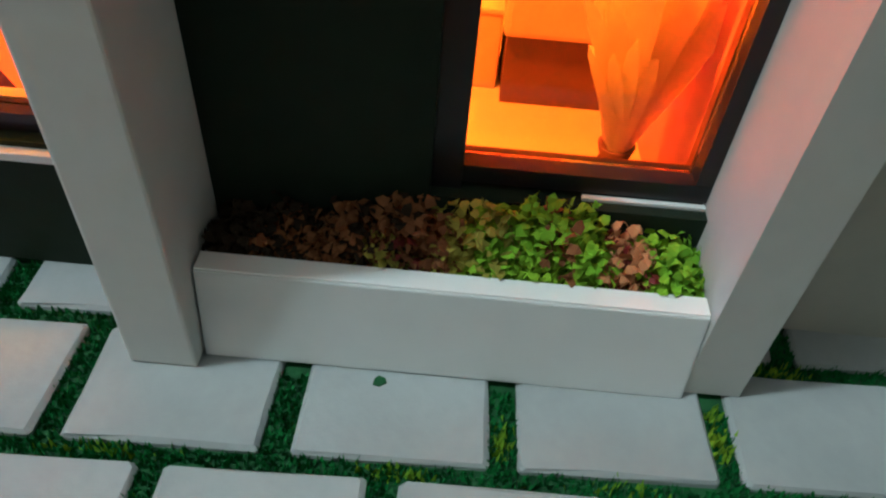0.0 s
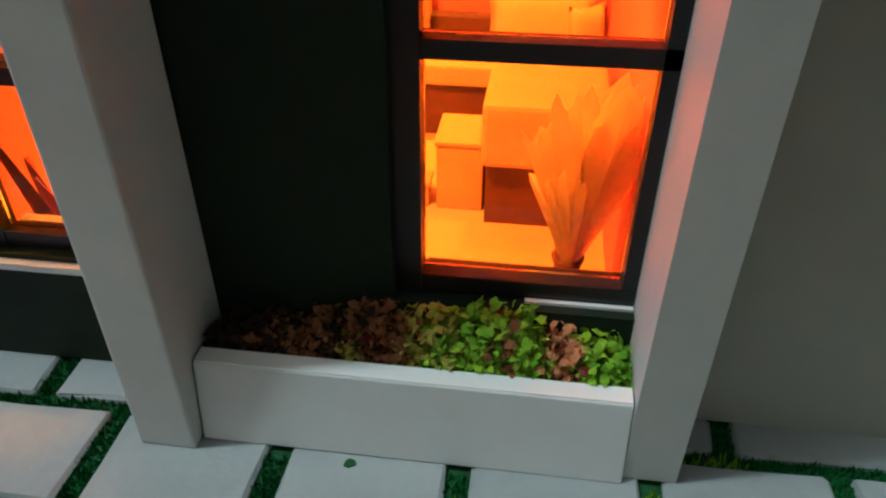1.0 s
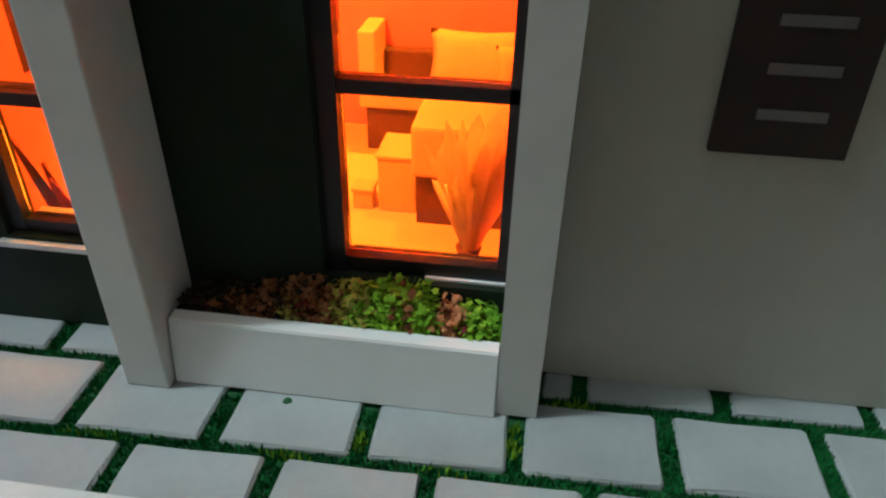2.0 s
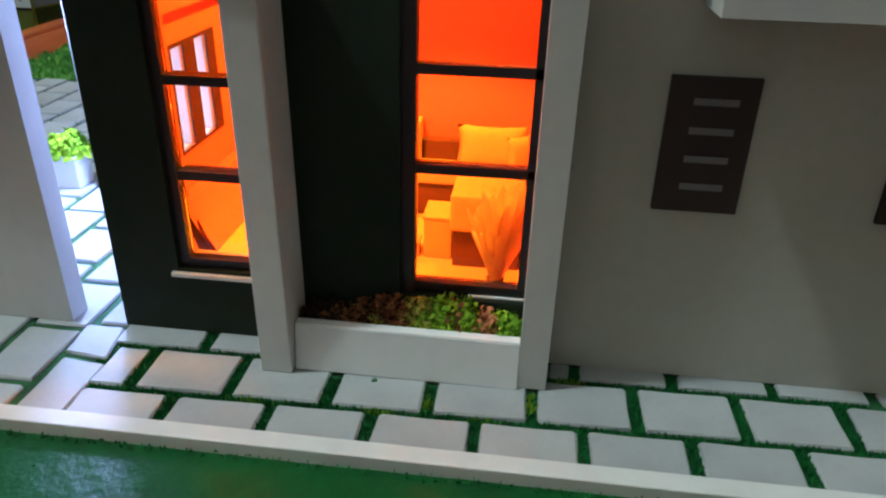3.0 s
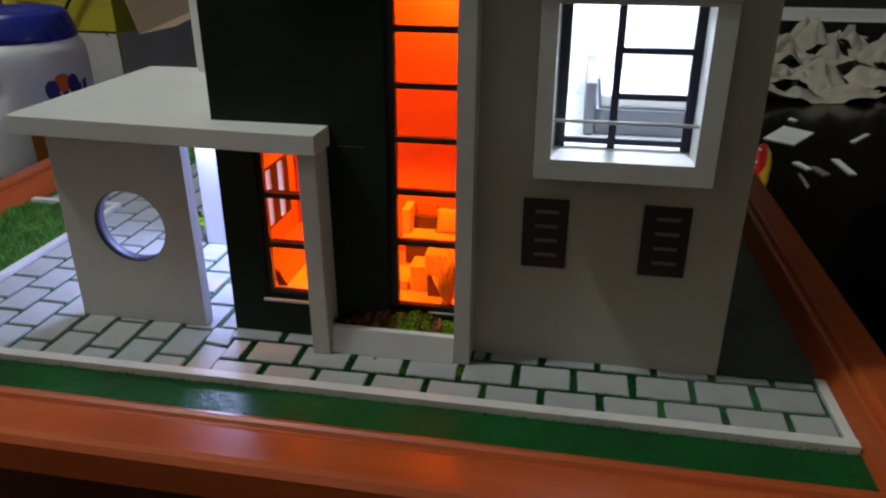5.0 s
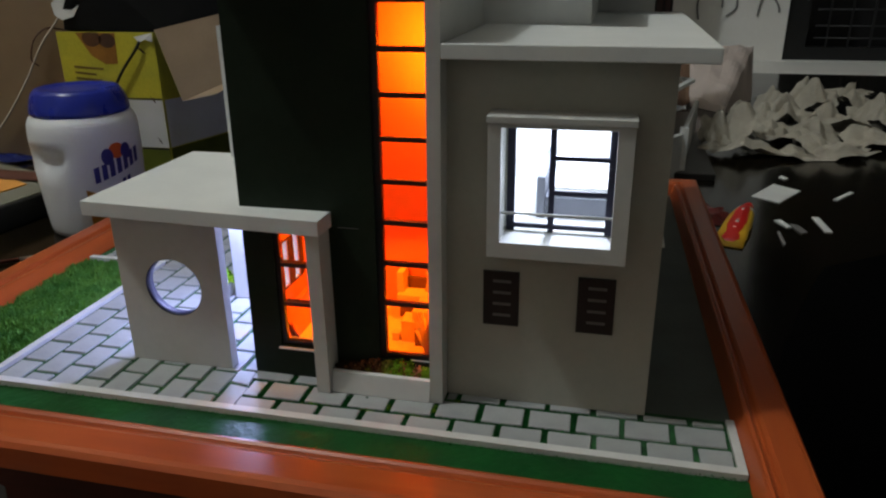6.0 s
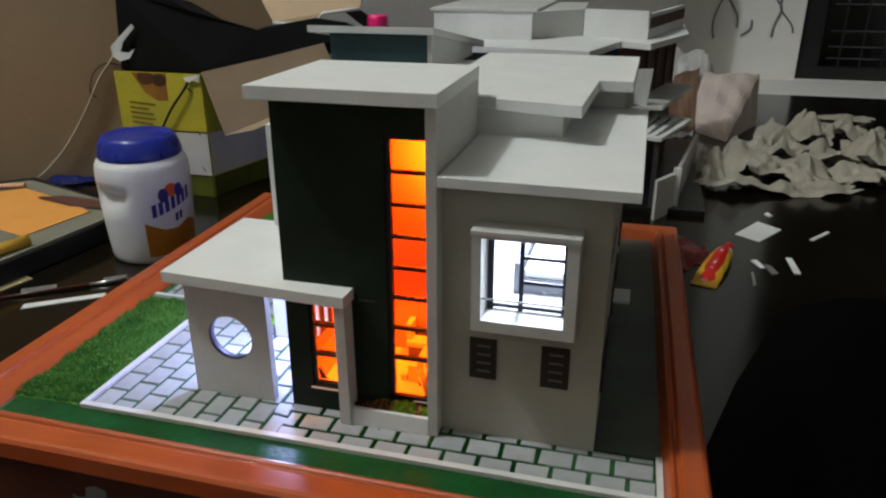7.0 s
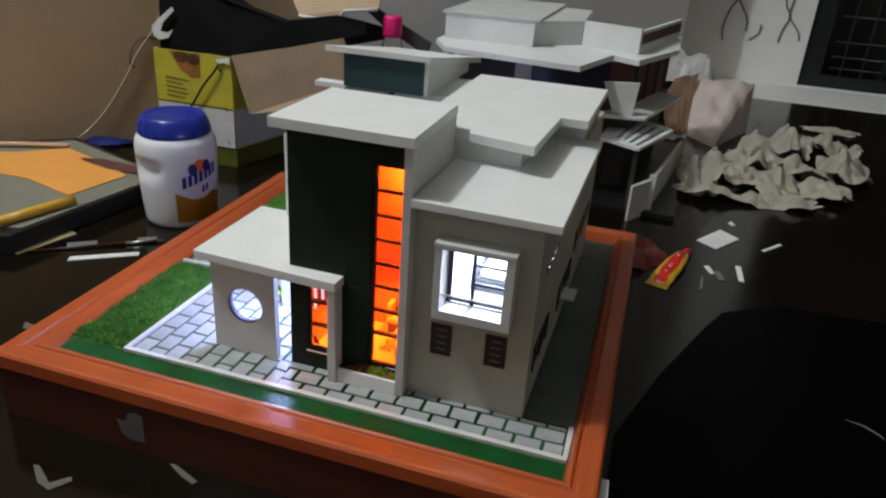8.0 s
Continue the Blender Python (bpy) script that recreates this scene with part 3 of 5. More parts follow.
# front window strip
strip = part("window_strip", leaning(box(-1.019, -0.84, 5.44, 5.66, 0.88, 10.83)), M["black"], house, "tall black-framed window strip of the tower")
LEVELS = (0.98, 2.63, 3.85, 5.05, 6.2, 7.35, 8.49, 9.63, 10.78)
for z in LEVELS:
    part("bar", leaning(box(-0.839, 0.619, 5.46, 5.65, z - 0.06, z + 0.06)), M["black"], strip)
for z in LEVELS[:-1]:
    part("inner_ledge", leaning(box(-0.839, 0.619, 5.661, 5.77, z - 0.1, z - 0.01)), M["ledge"], strip)
part("side_bar", leaning(box(0.52, 0.618, 5.46, 5.65, 1.045, 10.71)), M["black"], strip)
part("sill", leaning(box(-0.12, 0.615, 5.42, 5.458, 0.884, 0.912, 0.006)), M["board"], strip, "thin white sill")
for lo, hi in zip(LEVELS, LEVELS[1:]):
    pane = part("pane", leaning(box(-0.835, 0.515, 5.58, 5.61, lo + 0.065, hi - 0.065)), M["pane"], strip)
    pane.visible_shadow = False
low = part("porch_window", box(-4.08, -3.92, 5.43, 5.61, 1.0, 4.86), M["black"], house, "black-framed window beside the pillar")
for z in (1.07, 2.33, 3.57, 4.8):
    part("bar", box(-3.919, -2.56, 5.44, 5.6, z - 0.06, z + 0.06), M["black"], low)
# the lowest ledge is pale grey to stand in for LED glare on it
for z in (1.07, 2.33, 3.57):
    part("inner_ledge", box(-3.919, -2.56, 5.63, 5.72, z - 0.05, z + 0.05), M["trimgrey"] if z < 2 else M["ledge"], low)
part("sill", box(-4.15, -2.6, 5.28, 5.42, 0.9, 0.96, 0.01), M["board"], low, "thin white sill")
for lo, hi in ((1.13, 2.27), (2.39, 3.51), (3.63, 4.74)):
    pane = part("pane", box(-3.915, -2.57, 5.53, 5.56, lo, hi), M["pane"], low)
    pane.visible_shadow = False

# grey-wall window
bay = part("window_surround", wall_panel("x", 2.23, 5.63, 4.7, 8.08, 4.47, 5.358, [(2.55, 5.25, 5.1, 7.98)]), M["trimgrey"], house, "projecting pale grey window surround")
part("top_plate", box(2.2, 5.67, 4.42, 5.358, 8.082, 8.25, 0.02), M["trimgrey"], bay)
for x0, x1, z0, z1 in ((2.58, 2.78, 5.1, 7.95), (3.64, 3.79, 5.1, 7.95), (5.08, 5.28, 5.1, 7.95)):
    part("bar", box(x0, x1, 5.45, 5.56, z0, z1), M["rim"], bay)
for x0, x1, z in ((3.79, 5.08, 7.05), (3.79, 5.08, 6.16), (2.78, 5.08, 5.24)):
    part("bar", box(x0, x1, 5.46, 5.55, z - 0.06, z + 0.06), M["rim"], bay)
part("guard_rail", tube([(2.56, 4.62, 5.84), (5.26, 4.62, 5.84)], 0.035), M["trimgrey"], bay)

for x0 in (2.02, 4.52):
    v = part("vent", box(x0, x0 + 0.96, 5.29, 5.359, 2.38, 3.96, 0.01), M["vent"], house, "dark brown louvred vent")
    for k in range(4):
        z = 2.66 + k * 0.33
        part("slat", box(x0 + 0.27, x0 + 0.75, 5.275, 5.31, z, z + 0.075), M["slit"], v)

# a white block of the upper floor behind the tower, the teal stair head, the rear storey
part("left_wing_wall", wall_panel("x", -7.9, -4.96, 5.34, 9.75, 10.4, 10.65), M["board"], house)
part("left_wing_side_wall", wall_panel("y", 10.651, 18, 5.34, 9.75, -7.9, -7.65), M["board"], house)
part("left_wing_roof", box(-7.7, -1.3, 18.05, 23.4, 10.5, 10.8, 0.02), M["roof"], house)
part("left_wing_ledge", box(-10.0, -7.71, 17.95, 18.75, 10.5, 10.8, 0.02), M["roof"], house)
part("left_wing_deck", box(-7.7, -4.96, 15.0, 18.04, 9.76, 10.8, 0.02), M["darkcard"], house)
SB = 26.0  # rear end of the stair head
head = part("stair_head_front", box(-7.75, -3.02, 17.6, 17.8, 10.81, 12.68), M["teal"], house, "dark teal painted stair head")
def sloped(x0, x1, rows):
    """A panel across x0..x1 whose outline in (y, z) is rows."""
    b = bmesh.new()
    f, g = ([b.verts.new((x, y, z)) for y, z in rows] for x in (x0, x1))
    b.faces.new(f)
    b.faces.new(g[::-1])
    for k in range(len(rows)):
        m = (k + 1) % len(rows)
        b.faces.new((f[k], g[k], g[m], f[m]))
    bmesh.ops.recalc_face_normals(b, faces=b.faces[:])
    return b


part("stair_head_side", sloped(-3.019, -2.8, [(17.6, 10.81), (SB, 10.81), (SB, 11.36), (17.6, 12.69)]), M["board"], head, "white side wall with a sloping top")
part("stair_head_west", sloped(-7.95, -7.76, [(17.6, 10.81), (SB, 10.81), (SB, 11.36), (17.6, 12.69)]), M["teal"], head)
part("stair_head_roof", sloped(-9.0, -2.65, [(17.35, 12.74), (SB + 2.6, 10.95), (SB + 2.6, 11.3), (17.35, 13.06)]), M["roof"], head, "white roof slab sloping down to the rear")
part("sunshade", box(6.535, 7.3, 14.0, 15.4, 1.7, 1.8, 0.01), M["roof"], house, "small white sunshade board")
for y0, y1, z0, z1 in ((6.4, 9.7, 1.8, 3.15), (13.0, 17.0, 1.5, 2.9), (18.0, 23.4, 2.9, 4.1)):
    w = part("side_window", box(6.512, 6.55, y0, y1, z0, z1), M["black"], house, "black side window")
    for y in (y0, (y0 + y1) / 2, y1):
        part("bar", box(6.551, 6.59, y - 0.06, y + 0.06, z0, z1), M["vent"], w)
for y in (7.5, 8.37, 9.27, 10.1):
    part("side_window_bar", box(6.3, 6.54, y - 0.12, y + 0.12, 6.34, 6.76), M["vent"], house)

# furniture inside
FL = 0.2
sofa = thing("model_sofa", (-0.5, 9.3, FL), "cream model sofa with a dark base along the inner wall", "sofa")
part("base", box(-1.6, 0.5, 9.42, 9.98, FL, 0.86, 0.02), M["brown"], sofa, "dark brown base")
part("seat", box(-1.66, 0.52, 9.3, 9.98, 0.861, 1.1, 0.04), M["cream"], sofa)
part("backrest", box(-1.45, 0.55, 9.99, 10.2, FL, 1.46, 0.03), M["brown"], sofa, "dark brown backrest")
part("armrest", box(-1.7, -1.46, 9.5, 10.2, 1.071, 1.84, 0.03), M["cream"], sofa)


def pillow(at, w, h, tilt, turn=0.0):
    b = bmesh.new()
    n = 10
    grid = {}
    for side in (-1, 1):
        for i in range(n + 1):
            for j in range(n + 1):
                u, v = 2 * i / n - 1, 2 * j / n - 1
                puff = (1 - u ** 4) * (1 - v ** 4)
                pinch = 1 - 0.10 * (abs(u) ** 2 * (1 - abs(v) ** 2) + abs(v) ** 2 * (1 - abs(u) ** 2))
                grid[side, i, j] = b.verts.new((u * w / 2 * pinch, side * 0.13 * puff ** 0.6, v * h / 2 * pinch))
        for i in range(n):
            for j in range(n):
                b.faces.new([grid[side, i + p, j + q] for p, q in ((0, 0), (1, 0), (1, 1), (0, 1))]).smooth = True
    bmesh.ops.remove_doubles(b, verts=b.verts[:], dist=0.0005)
    bmesh.ops.recalc_face_normals(b, faces=b.faces[:])
    bmesh.ops.transform(b, matrix=Matrix.Translation(at) @ Euler((radians(tilt), 0, radians(turn))).to_matrix().to_4x4(), verts=b.verts[:])
    return solo("model_pillow", b, M["cream"], "small plump cream pillow leaning on the sofa back", "pillow", group="sofa pillows", base=at)


pillow((-0.16, 9.82, 1.46), 1.26, 0.76, -14)
pillow((0.36, 9.66, 1.4), 0.46, 0.66, -10, 30)
chair = thing("model_ottoman", (0, 7.8, FL), "cream block model ottoman on a dark plinth", "ottoman")
part("plinth", box(-0.56, 0.5, 7.52, 8.4, FL, 0.86), M["brown"], chair, "dark brown recessed plinth")
part("seat", box(-0.6, 0.53, 7.4, 8.5, 0.861, 1.48, 0.05), M["cream"], chair)
low_box = thing("model_side_cabinet", (-0.8, 8.0, FL), "small plain cream cabinet beside the ottoman", "cabinet")
part("body", box(-1.06, -0.6, 7.72, 8.35, FL, 0.9, 0.02), M["cream"], low_box)
part("top", box(-1.08, -0.59, 7.7, 8.37, 0.901, 0.95, 0.015), M["cream"], low_box)
stool = thing("model_stool", (-1.25, 7.85, FL), "tiny cream cube stool", "stool")
part("top", box(-1.4, -1.12, 7.71, 8.0, 0.43, 0.48, 0.015), M["cream"], stool)
part("base", box(-1.38, -1.14, 7.73, 7.98, FL, 0.429, 0.015), M["cream"], stool)


def reed_vase(at, tall, seed, label, wide):
    rnd = random.Random(seed)
    v = thing("model_reed_vase", at, label, "vase")
    part("vase", lathe([(0.0, 0.0), (0.13, 0.0), (0.17, 0.1), (0.15, 0.3), (0.1, 0.48), (0.13, 0.58), (0.1, 0.58), (0.0, 0.5)], at, 20), M["brown"], v, "dark brown vase")
    b = bmesh.new()
    for k in range(30):
        a, h = rnd.uniform(0, 6.28), rnd.uniform(0.66, 1.0) * tall
        spread = wide * rnd.uniform(0.14, 0.56)
        w, bend = rnd.uniform(0.07, 0.12) * wide, rnd.uniform(-0.35, 0.35)
        rows = []
        for q in range(8):
            s = q / 7
            turn = radians(-135) + 0.5 * math.sin(a) + bend * s * 2.0
            side = Vector((-math.sin(turn), math.cos(turn), 0))
            p = Vector(at) + Vector((math.cos(a) * spread * s ** 1.3, math.sin(a) * 0.6 * spread * s ** 1.3, 0.4 + (h - 0.4) * s - 0.12 * s ** 6))
            ww = w * (0.5 + 1.4 * s) * (1 - s ** 6) + 0.004
            fold = Vector((math.cos(turn), math.sin(turn), 0)) * ww * 0.5
            rows.append((b.verts.new(p - side * ww), b.verts.new(p + fold), b.verts.new(p + side * ww)))
        for p, q in zip(rows, rows[1:]):
            b.faces.new((p[0], p[1], q[1], q[0])).smooth = True
            b.faces.new((p[1], p[2], q[2], q[1])).smooth = True
    part("reeds", b, M["reed"], v, "long folded dry amber leaves")


reed_vase((0.2, 6.2, FL), 2.2, 3, "dark model vase of long dry leaves behind the glass", 1.0)
b = bmesh.new()
for dx, dy, tall, lean in ((-0.08, 0.0, 1.5, 0.4), (0.02, 0.1, 1.05, 0.3), (-0.14, 0.14, 1.2, 0.2)):
    rows = []
    for q in range(10):
        f = q / 9
        p = Vector((-3.72 + dx - lean * f ** 1.6, 5.92 + dy, FL + tall * f))
        w = 0.075 * (1 - f ** 3) + 0.01
        rows.append([b.verts.new(p + Vector((-w, 0, -0.5 * w))), b.verts.new(p + Vector((0, 0.05, 0))), b.verts.new(p + Vector((w, 0, 0.5 * w)))])
    for p, q in zip(rows, rows[1:]):
        for k in (0, 1):
            b.faces.new((p[k], p[k + 1], q[k + 1], q[k])).smooth = True
solo("model_leaf_plant", b, M["rustleaf"], "three curved dark red model leaves behind the porch window", "plant", base=(-3.72, 5.95, FL))

bed = thing("model_bed", (4.3, 9.0, 4.85), "grey model bed with a pale mattress", "bed")
part("frame", box(3.4, 5.6, 7.4, 10.9, 4.855, 5.45, 0.04), M["bedgrey"], bed, "grey upholstered bed frame")
part("mattress", box(3.5, 5.5, 7.5, 10.8, 5.451, 5.75, 0.08), M["board"], bed)
part("headboard", box(3.15, 3.39, 7.3, 11.0, 4.855, 6.05, 0.06), M["bedgrey"], bed)

PX, PY = -8.7, 10.1
pot = thing("model_plant_pot", (PX, PY, 0), "white square model pot with a low green shrub", "potted plant")
b = box(PX - 0.3, PX + 0.3, PY - 0.3, PY + 0.3, 0.0, 0.7, 0.03)
for v in b.verts:
    v.co.x, v.co.y = PX + (v.co.x - PX) * (0.85 + 0.22 * v.co.z), PY + (v.co.y - PY) * (0.85 + 0.22 * v.co.z)
part("pot", b, M["board"], pot)


def leaf_clump(b, at, rx, ry, rz, count, size, rnd):
    """Small bent leaves on a lumpy dome."""
    for _ in range(count):
        d = Vector((rnd.gauss(0, 1), rnd.gauss(0, 1), abs(rnd.gauss(0, 1)) * 0.9)).normalized()
        r = rnd.uniform(0.6, 1.08)
        p = Vector((at[0] + d.x * rx * r, at[1] + d.y * ry * r, at[2] + d.z * rz * r))
        t = d.cross(Vector((rnd.uniform(-1, 1), rnd.uniform(-1, 1), rnd.uniform(-1, 1)))).normalized()
        s = (d * 0.5 + t.cross(d) * rnd.uniform(0.5, 1.0)).normalized()
        w = size * rnd.uniform(0.6, 1.3)
        vs = [b.verts.new(q) for q in (p - t * w * 0.5, p + s * w * 0.6 - t * w * 0.45 + d * w * 0.2, p + s * w * 1.2, p + s * w * 0.6 + t * w * 0.45 + d * w * 0.2, p + t * w * 0.5)]
        b.faces.new(vs)
    return b


part("shrub", leaf_clump(bmesh.new(), (PX, PY, 0.68), 0.4, 0.38, 0.42, 420, 0.1, random.Random(4)), M["leaf"], pot, "round green shrub")

planter = thing("planter_box", (-0.8, 5.1, 0), "white planter box with moss and coloured foliage at the tower foot", "planter")
part("front_board", leaning(box(-2.29, 0.62, 4.7, 4.86, 0.0, 0.64, 0.015), 0.0, 0.15), M["board"], planter)
part("top_edge", box(-2.286, 0.616, 4.808, 4.945, 0.638, 0.652, 0.004), M["cutedge"], planter, "bright white cut top edge")
part("soil", box(-2.29, 0.62, 4.96, 5.345, 0.0, 0.42), M["soil"], planter, "dark brown soil")
rnd = random.Random(11)
for name, mats, count, spots in (
    ("dark_moss", "leafdark", 90, [(-2.15, 0.22), (-1.95, 0.3), (-1.75, 0.22), (-1.55, 0.22), (-1.35, 0.3), (-1.15, 0.32)]),
    ("dry_moss", "leafbrown", 90, [(-1.95, 0.2), (-1.8, 0.24), (-1.62, 0.22), (-1.48, 0.28), (-1.2, 0.36), (-1.04, 0.4), (-0.9, 0.32), (-0.3, 0.4)]),
    ("yellow_moss", "leafyellow", 80, [(-1.26, 0.26), (-1.12, 0.22), (-0.97, 0.22), (-0.82, 0.34), (-0.62, 0.46)]),
    ("green_moss", "leaf", 130, [(-0.72, 0.3), (-0.58, 0.36), (-0.45, 0.42), (-0.3, 0.42), (-0.15, 0.4), (-0.05, 0.34), (-0.38, 0.28)]),
    ("orange_moss", "leaforange", 60, [(0.1, 0.3), (0.2, 0.26), (0.14, 0.2)]),
    ("red_moss", "leafred", 40, [(0.18, 0.26), (-1.1, 0.3)]),
    ("lime_moss", "leaf", 90, [(0.34, 0.28), (0.44, 0.26), (0.52, 0.2)]),
):
    b = bmesh.new()
    for x, h in spots:
        for y in ((5.05, 5.1) if mats == "leafyellow" and x < -0.9 else (5.06, 5.14, 5.22, 5.28)):
            leaf_clump(b, (x + rnd.uniform(-0.05, 0.05), y, 0.46 + rnd.uniform(0, 0.06)), 0.15, 0.1, h * rnd.uniform(0.9, 1.3), count, 0.056, rnd)
    part(name, b, M[mats], planter)

# ---- on the table: glue jar ----
JX, JY = -25.3, 24.5
jar = thing("glue_jar", (JX, JY, TABLE_Z), "white plastic glue jar with blue lid and printed label", "jar")
J0 = TABLE_Z
body = lathe([(0.0, 0.0), (2.45, 0.0), (2.66, 0.1), (2.74, 0.4), (2.84, 1.6), (2.93, 3.0), (2.98, 4.0), (3.0, 4.5), (3.01, 4.85), (3.01, 5.2), (3.01, 5.5), (3.01, 5.8), (3.0, 6.1), (2.96, 6.5), (2.82, 6.85), (2.6, 7.02), (2.45, 7.3), (2.3, 7.3), (0.0, 7.3)], (JX, JY, J0), 64)
for v in body.verts:  # two finger grips pressed into the shoulder
    h, a = v.co.z - J0, math.atan2(v.co.y - JY, v.co.x - JX)
    for g in (radians(-106), radians(74)):
        d = (a - g + math.pi) % (2 * math.pi) - math.pi
        k = math.exp(-(d / 0.46) ** 4) * math.exp(-((h - 4.75) / 0.5) ** 4)
        v.co.x -= math.cos(a) * 0.6 * k
        v.co.y -= math.sin(a) * 0.6 * k
part("body", body, M["jar"], jar)
lid = bmesh.new()
rings, seg = [], 56
for r, z in ((2.62, 7.0), (2.7, 7.1), (2.7, 7.25), (2.66, 7.5), (2.56, 7.85), (2.42, 8.2), (2.24, 8.4), (2.05, 8.45), (1.9, 8.36), (1.6, 8.3), (0.0, 8.3)):
    if r == 0:
        rings.append([lid.verts.new((JX, JY, J0 + z))])
    else:
        rings.append([lid.verts.new((JX + (r - (0.07 if 7.3 < z < 8.3 and (i // 2) % 7 == 0 else 0)) * math.cos(2 * math.pi * i / seg), JY + (r - (0.07 if 7.3 < z < 8.3 and (i // 2) % 7 == 0 else 0)) * math.sin(2 * math.pi * i / seg), J0 + z)) for i in range(seg)])
for p, q in zip(rings, rings[1:]):
    for i in range(seg):
        f = [p[i], p[(i + 1) % seg], q[(i + 1) % len(q)], q[i % len(q)]]
        lid.faces.new(f if len(q) > 1 else f[:2] + [q[0]]).smooth = True
part("lid", lid, M["blue"], jar, "glossy blue ribbed lid")


def jar_radius(z):
    pts = ((0.1, 2.66), (0.4, 2.74), (1.6, 2.84), (3.0, 2.93), (4.0, 2.98), (4.85, 3.01), (9.0, 3.01))
    for (z0, r0), (z1, r1) in zip(pts, pts[1:]):
        if z <= z1:
            return r0 + (r1 - r0) * (z - z0) / (z1 - z0)
    return 3.01


def on_jar(poly, r):
    """A flat shape (angle in degrees, height) wrapped round the jar, which widens upwards."""
    b = bmesh.new()

    def put(a, z):
        k = r + jar_radius(z)
        return b.verts.new((JX + k * math.cos(radians(a)), JY + k * math.sin(radians(a)), J0 + z))

    c = (sum(p[0] for p in poly) / len(poly), sum(p[1] for p in poly) / len(poly))
    edge = []
    for (a0, z0), (a1, z1) in zip(poly, poly[1:] + poly[:1]):
        for k in range(8):
            edge.append((a0 + (a1 - a0) * k / 8, z0 + (z1 - z0) * k / 8))
    vs = [put(a, z) for a, z in edge]
    rows = [vs]
    for s in (0.86, 0.72, 0.58, 0.44, 0.3, 0.16):
        rows.append([put(c[0] + (a - c[0]) * s, c[1] + (z - c[1]) * s) for a, z in edge])
    n = len(edge)
    for p, q in zip(rows, rows[1:]):
        for i in range(n):
            b.faces.new((p[i], p[(i + 1) % n], q[(i + 1) % n], q[i])).smooth = True
    b.faces.new(rows[-1])
    bmesh.ops.recalc_face_normals(b, faces=b.faces[:])
    return b


LA = -24
part("label_band", on_jar([(LA - 36, 0.55), (LA + 48, 0.55), (LA + 48, 2.25), (LA + 26, 2.75), (LA + 6, 2.35), (LA - 18, 2.4), (LA - 36, 3.0)], 0.03), M["amber"], jar, "amber printed label band")
part("label_blob", on_jar([(LA + 2 + 9 * math.cos(t), 5.05 + 0.45 * math.sin(t)) for t in (0.3 * k for k in range(21))], 0.034), M["orangeink"], jar, "round orange mark")
for s in (-1, 1):
    part("label_mark", on_jar([(LA + 2 + s * 11 + 6.5 * math.cos(0.3 * k), 4.85 + s * 0.08 + 0.48 * math.sin(0.3 * k)) for k in range(21)], 0.038), M["navyink"], jar, "rounded navy mark")
for k in range(7):  # a slanting row of bars
    a0, z0 = LA - 25 + k * 8.3, 3.3 + k * 0.13
    part("label_bar", on_jar([(a0, z0), (a0 + 5.8, z0 + 0.08), (a0 + 5.8, z0 + 0.98), (a0, z0 + 0.9)], 0.034), M["navyink"], jar)
for k in range(2):
    a0, z0 = LA + 4 + k * 6.5, 2.8 + k * 0.1
    part("label_bar", on_jar([(a0, z0), (a0 + 4.6, z0 + 0.08), (a0 + 4.6, z0 + 0.62), (a0, z0 + 0.54)], 0.034), M["navyink"], jar)

# ---- packing box with black and brown flaps ----
BX0, BX1, BY0, BY1, BZ = -36.0, -27.8, 36.4, 43.5, 7.2
carton = thing("packing_carton", (-31, 40, TABLE_Z), "yellow and white printed carton, open, with brown flaps", "box")
part("front_panel", box(BX0, BX1, BY0, BY0 + 0.15, TABLE_Z, BZ, 0.02), M["cartonyellow"], carton, "yellow printed front panel")
part("white_band", box(BX0 + 0.05, BX1 - 0.02, BY0 - 0.03, BY0 - 0.005, -1.3, 2.3), M["cartonwhite"], carton, "white printed band")
part("green_band", box(BX0 + 0.05, BX1 - 0.02, BY0 - 0.03, BY0 - 0.005, TABLE_Z + 0.02, -1.5), M["cartongreen"], carton, "olive green band")
part("dark_rule", box(BX0 + 0.05, BX1 - 0.02, BY0 - 0.035, BY0 - 0.005, 2.32, 2.45), M["black"], carton)
part("dark_rule", box(BX0 + 0.05, BX1 - 0.02, BY0 - 0.035, BY0 - 0.005, -1.48, -1.34), M["black"], carton)
part("printed_picture", sheet([(-34.3, BY0 - 0.03, 7.15), (-31.0, BY0 - 0.03, 7.15), (-31.1, BY0 - 0.03, 4.95), (-32.1, BY0 - 0.03, 4.9), (-33.2, BY0 - 0.03, 5.5)], 0.025), M["pictureorange"], carton, "orange-brown printed picture")
for cx, cz, r in ((-33.0, 6.75, 0.8), (-31.7, 6.6, 0.7)):
    part("picture_blob", sheet([(cx + r * math.cos(0.4 * k), BY0 - 0.04, min(7.18, cz + 0.75 * r * math.sin(0.4 * k))) for k in range(16)], 0.008), M["cartonbrown"], carton, "dark round shape in the picture")
for k in range(5):
    part("text_bar", sheet([(-34.9, BY0 - 0.03, 4.75 - k * 0.42), (-34.9 + (2.5, 1.8, 2.2, 2.3, 2.0)[k], BY0 - 0.03, 4.62 - k * 0.42), (-34.9 + (2.5, 1.8, 2.2, 2.3, 2.0)[k], BY0 - 0.03, 4.46 - k * 0.42), (-34.9, BY0 - 0.03, 4.59 - k * 0.42)], 0.02), M["faintink"], carton)
side = prism([(BX1, BY0 + 0.16), (BX1 + 1.6, BY1), (BX1 + 1.45, BY1 + 0.1), (BX1 - 0.15, BY0 + 0.16)], TABLE_Z, BZ)
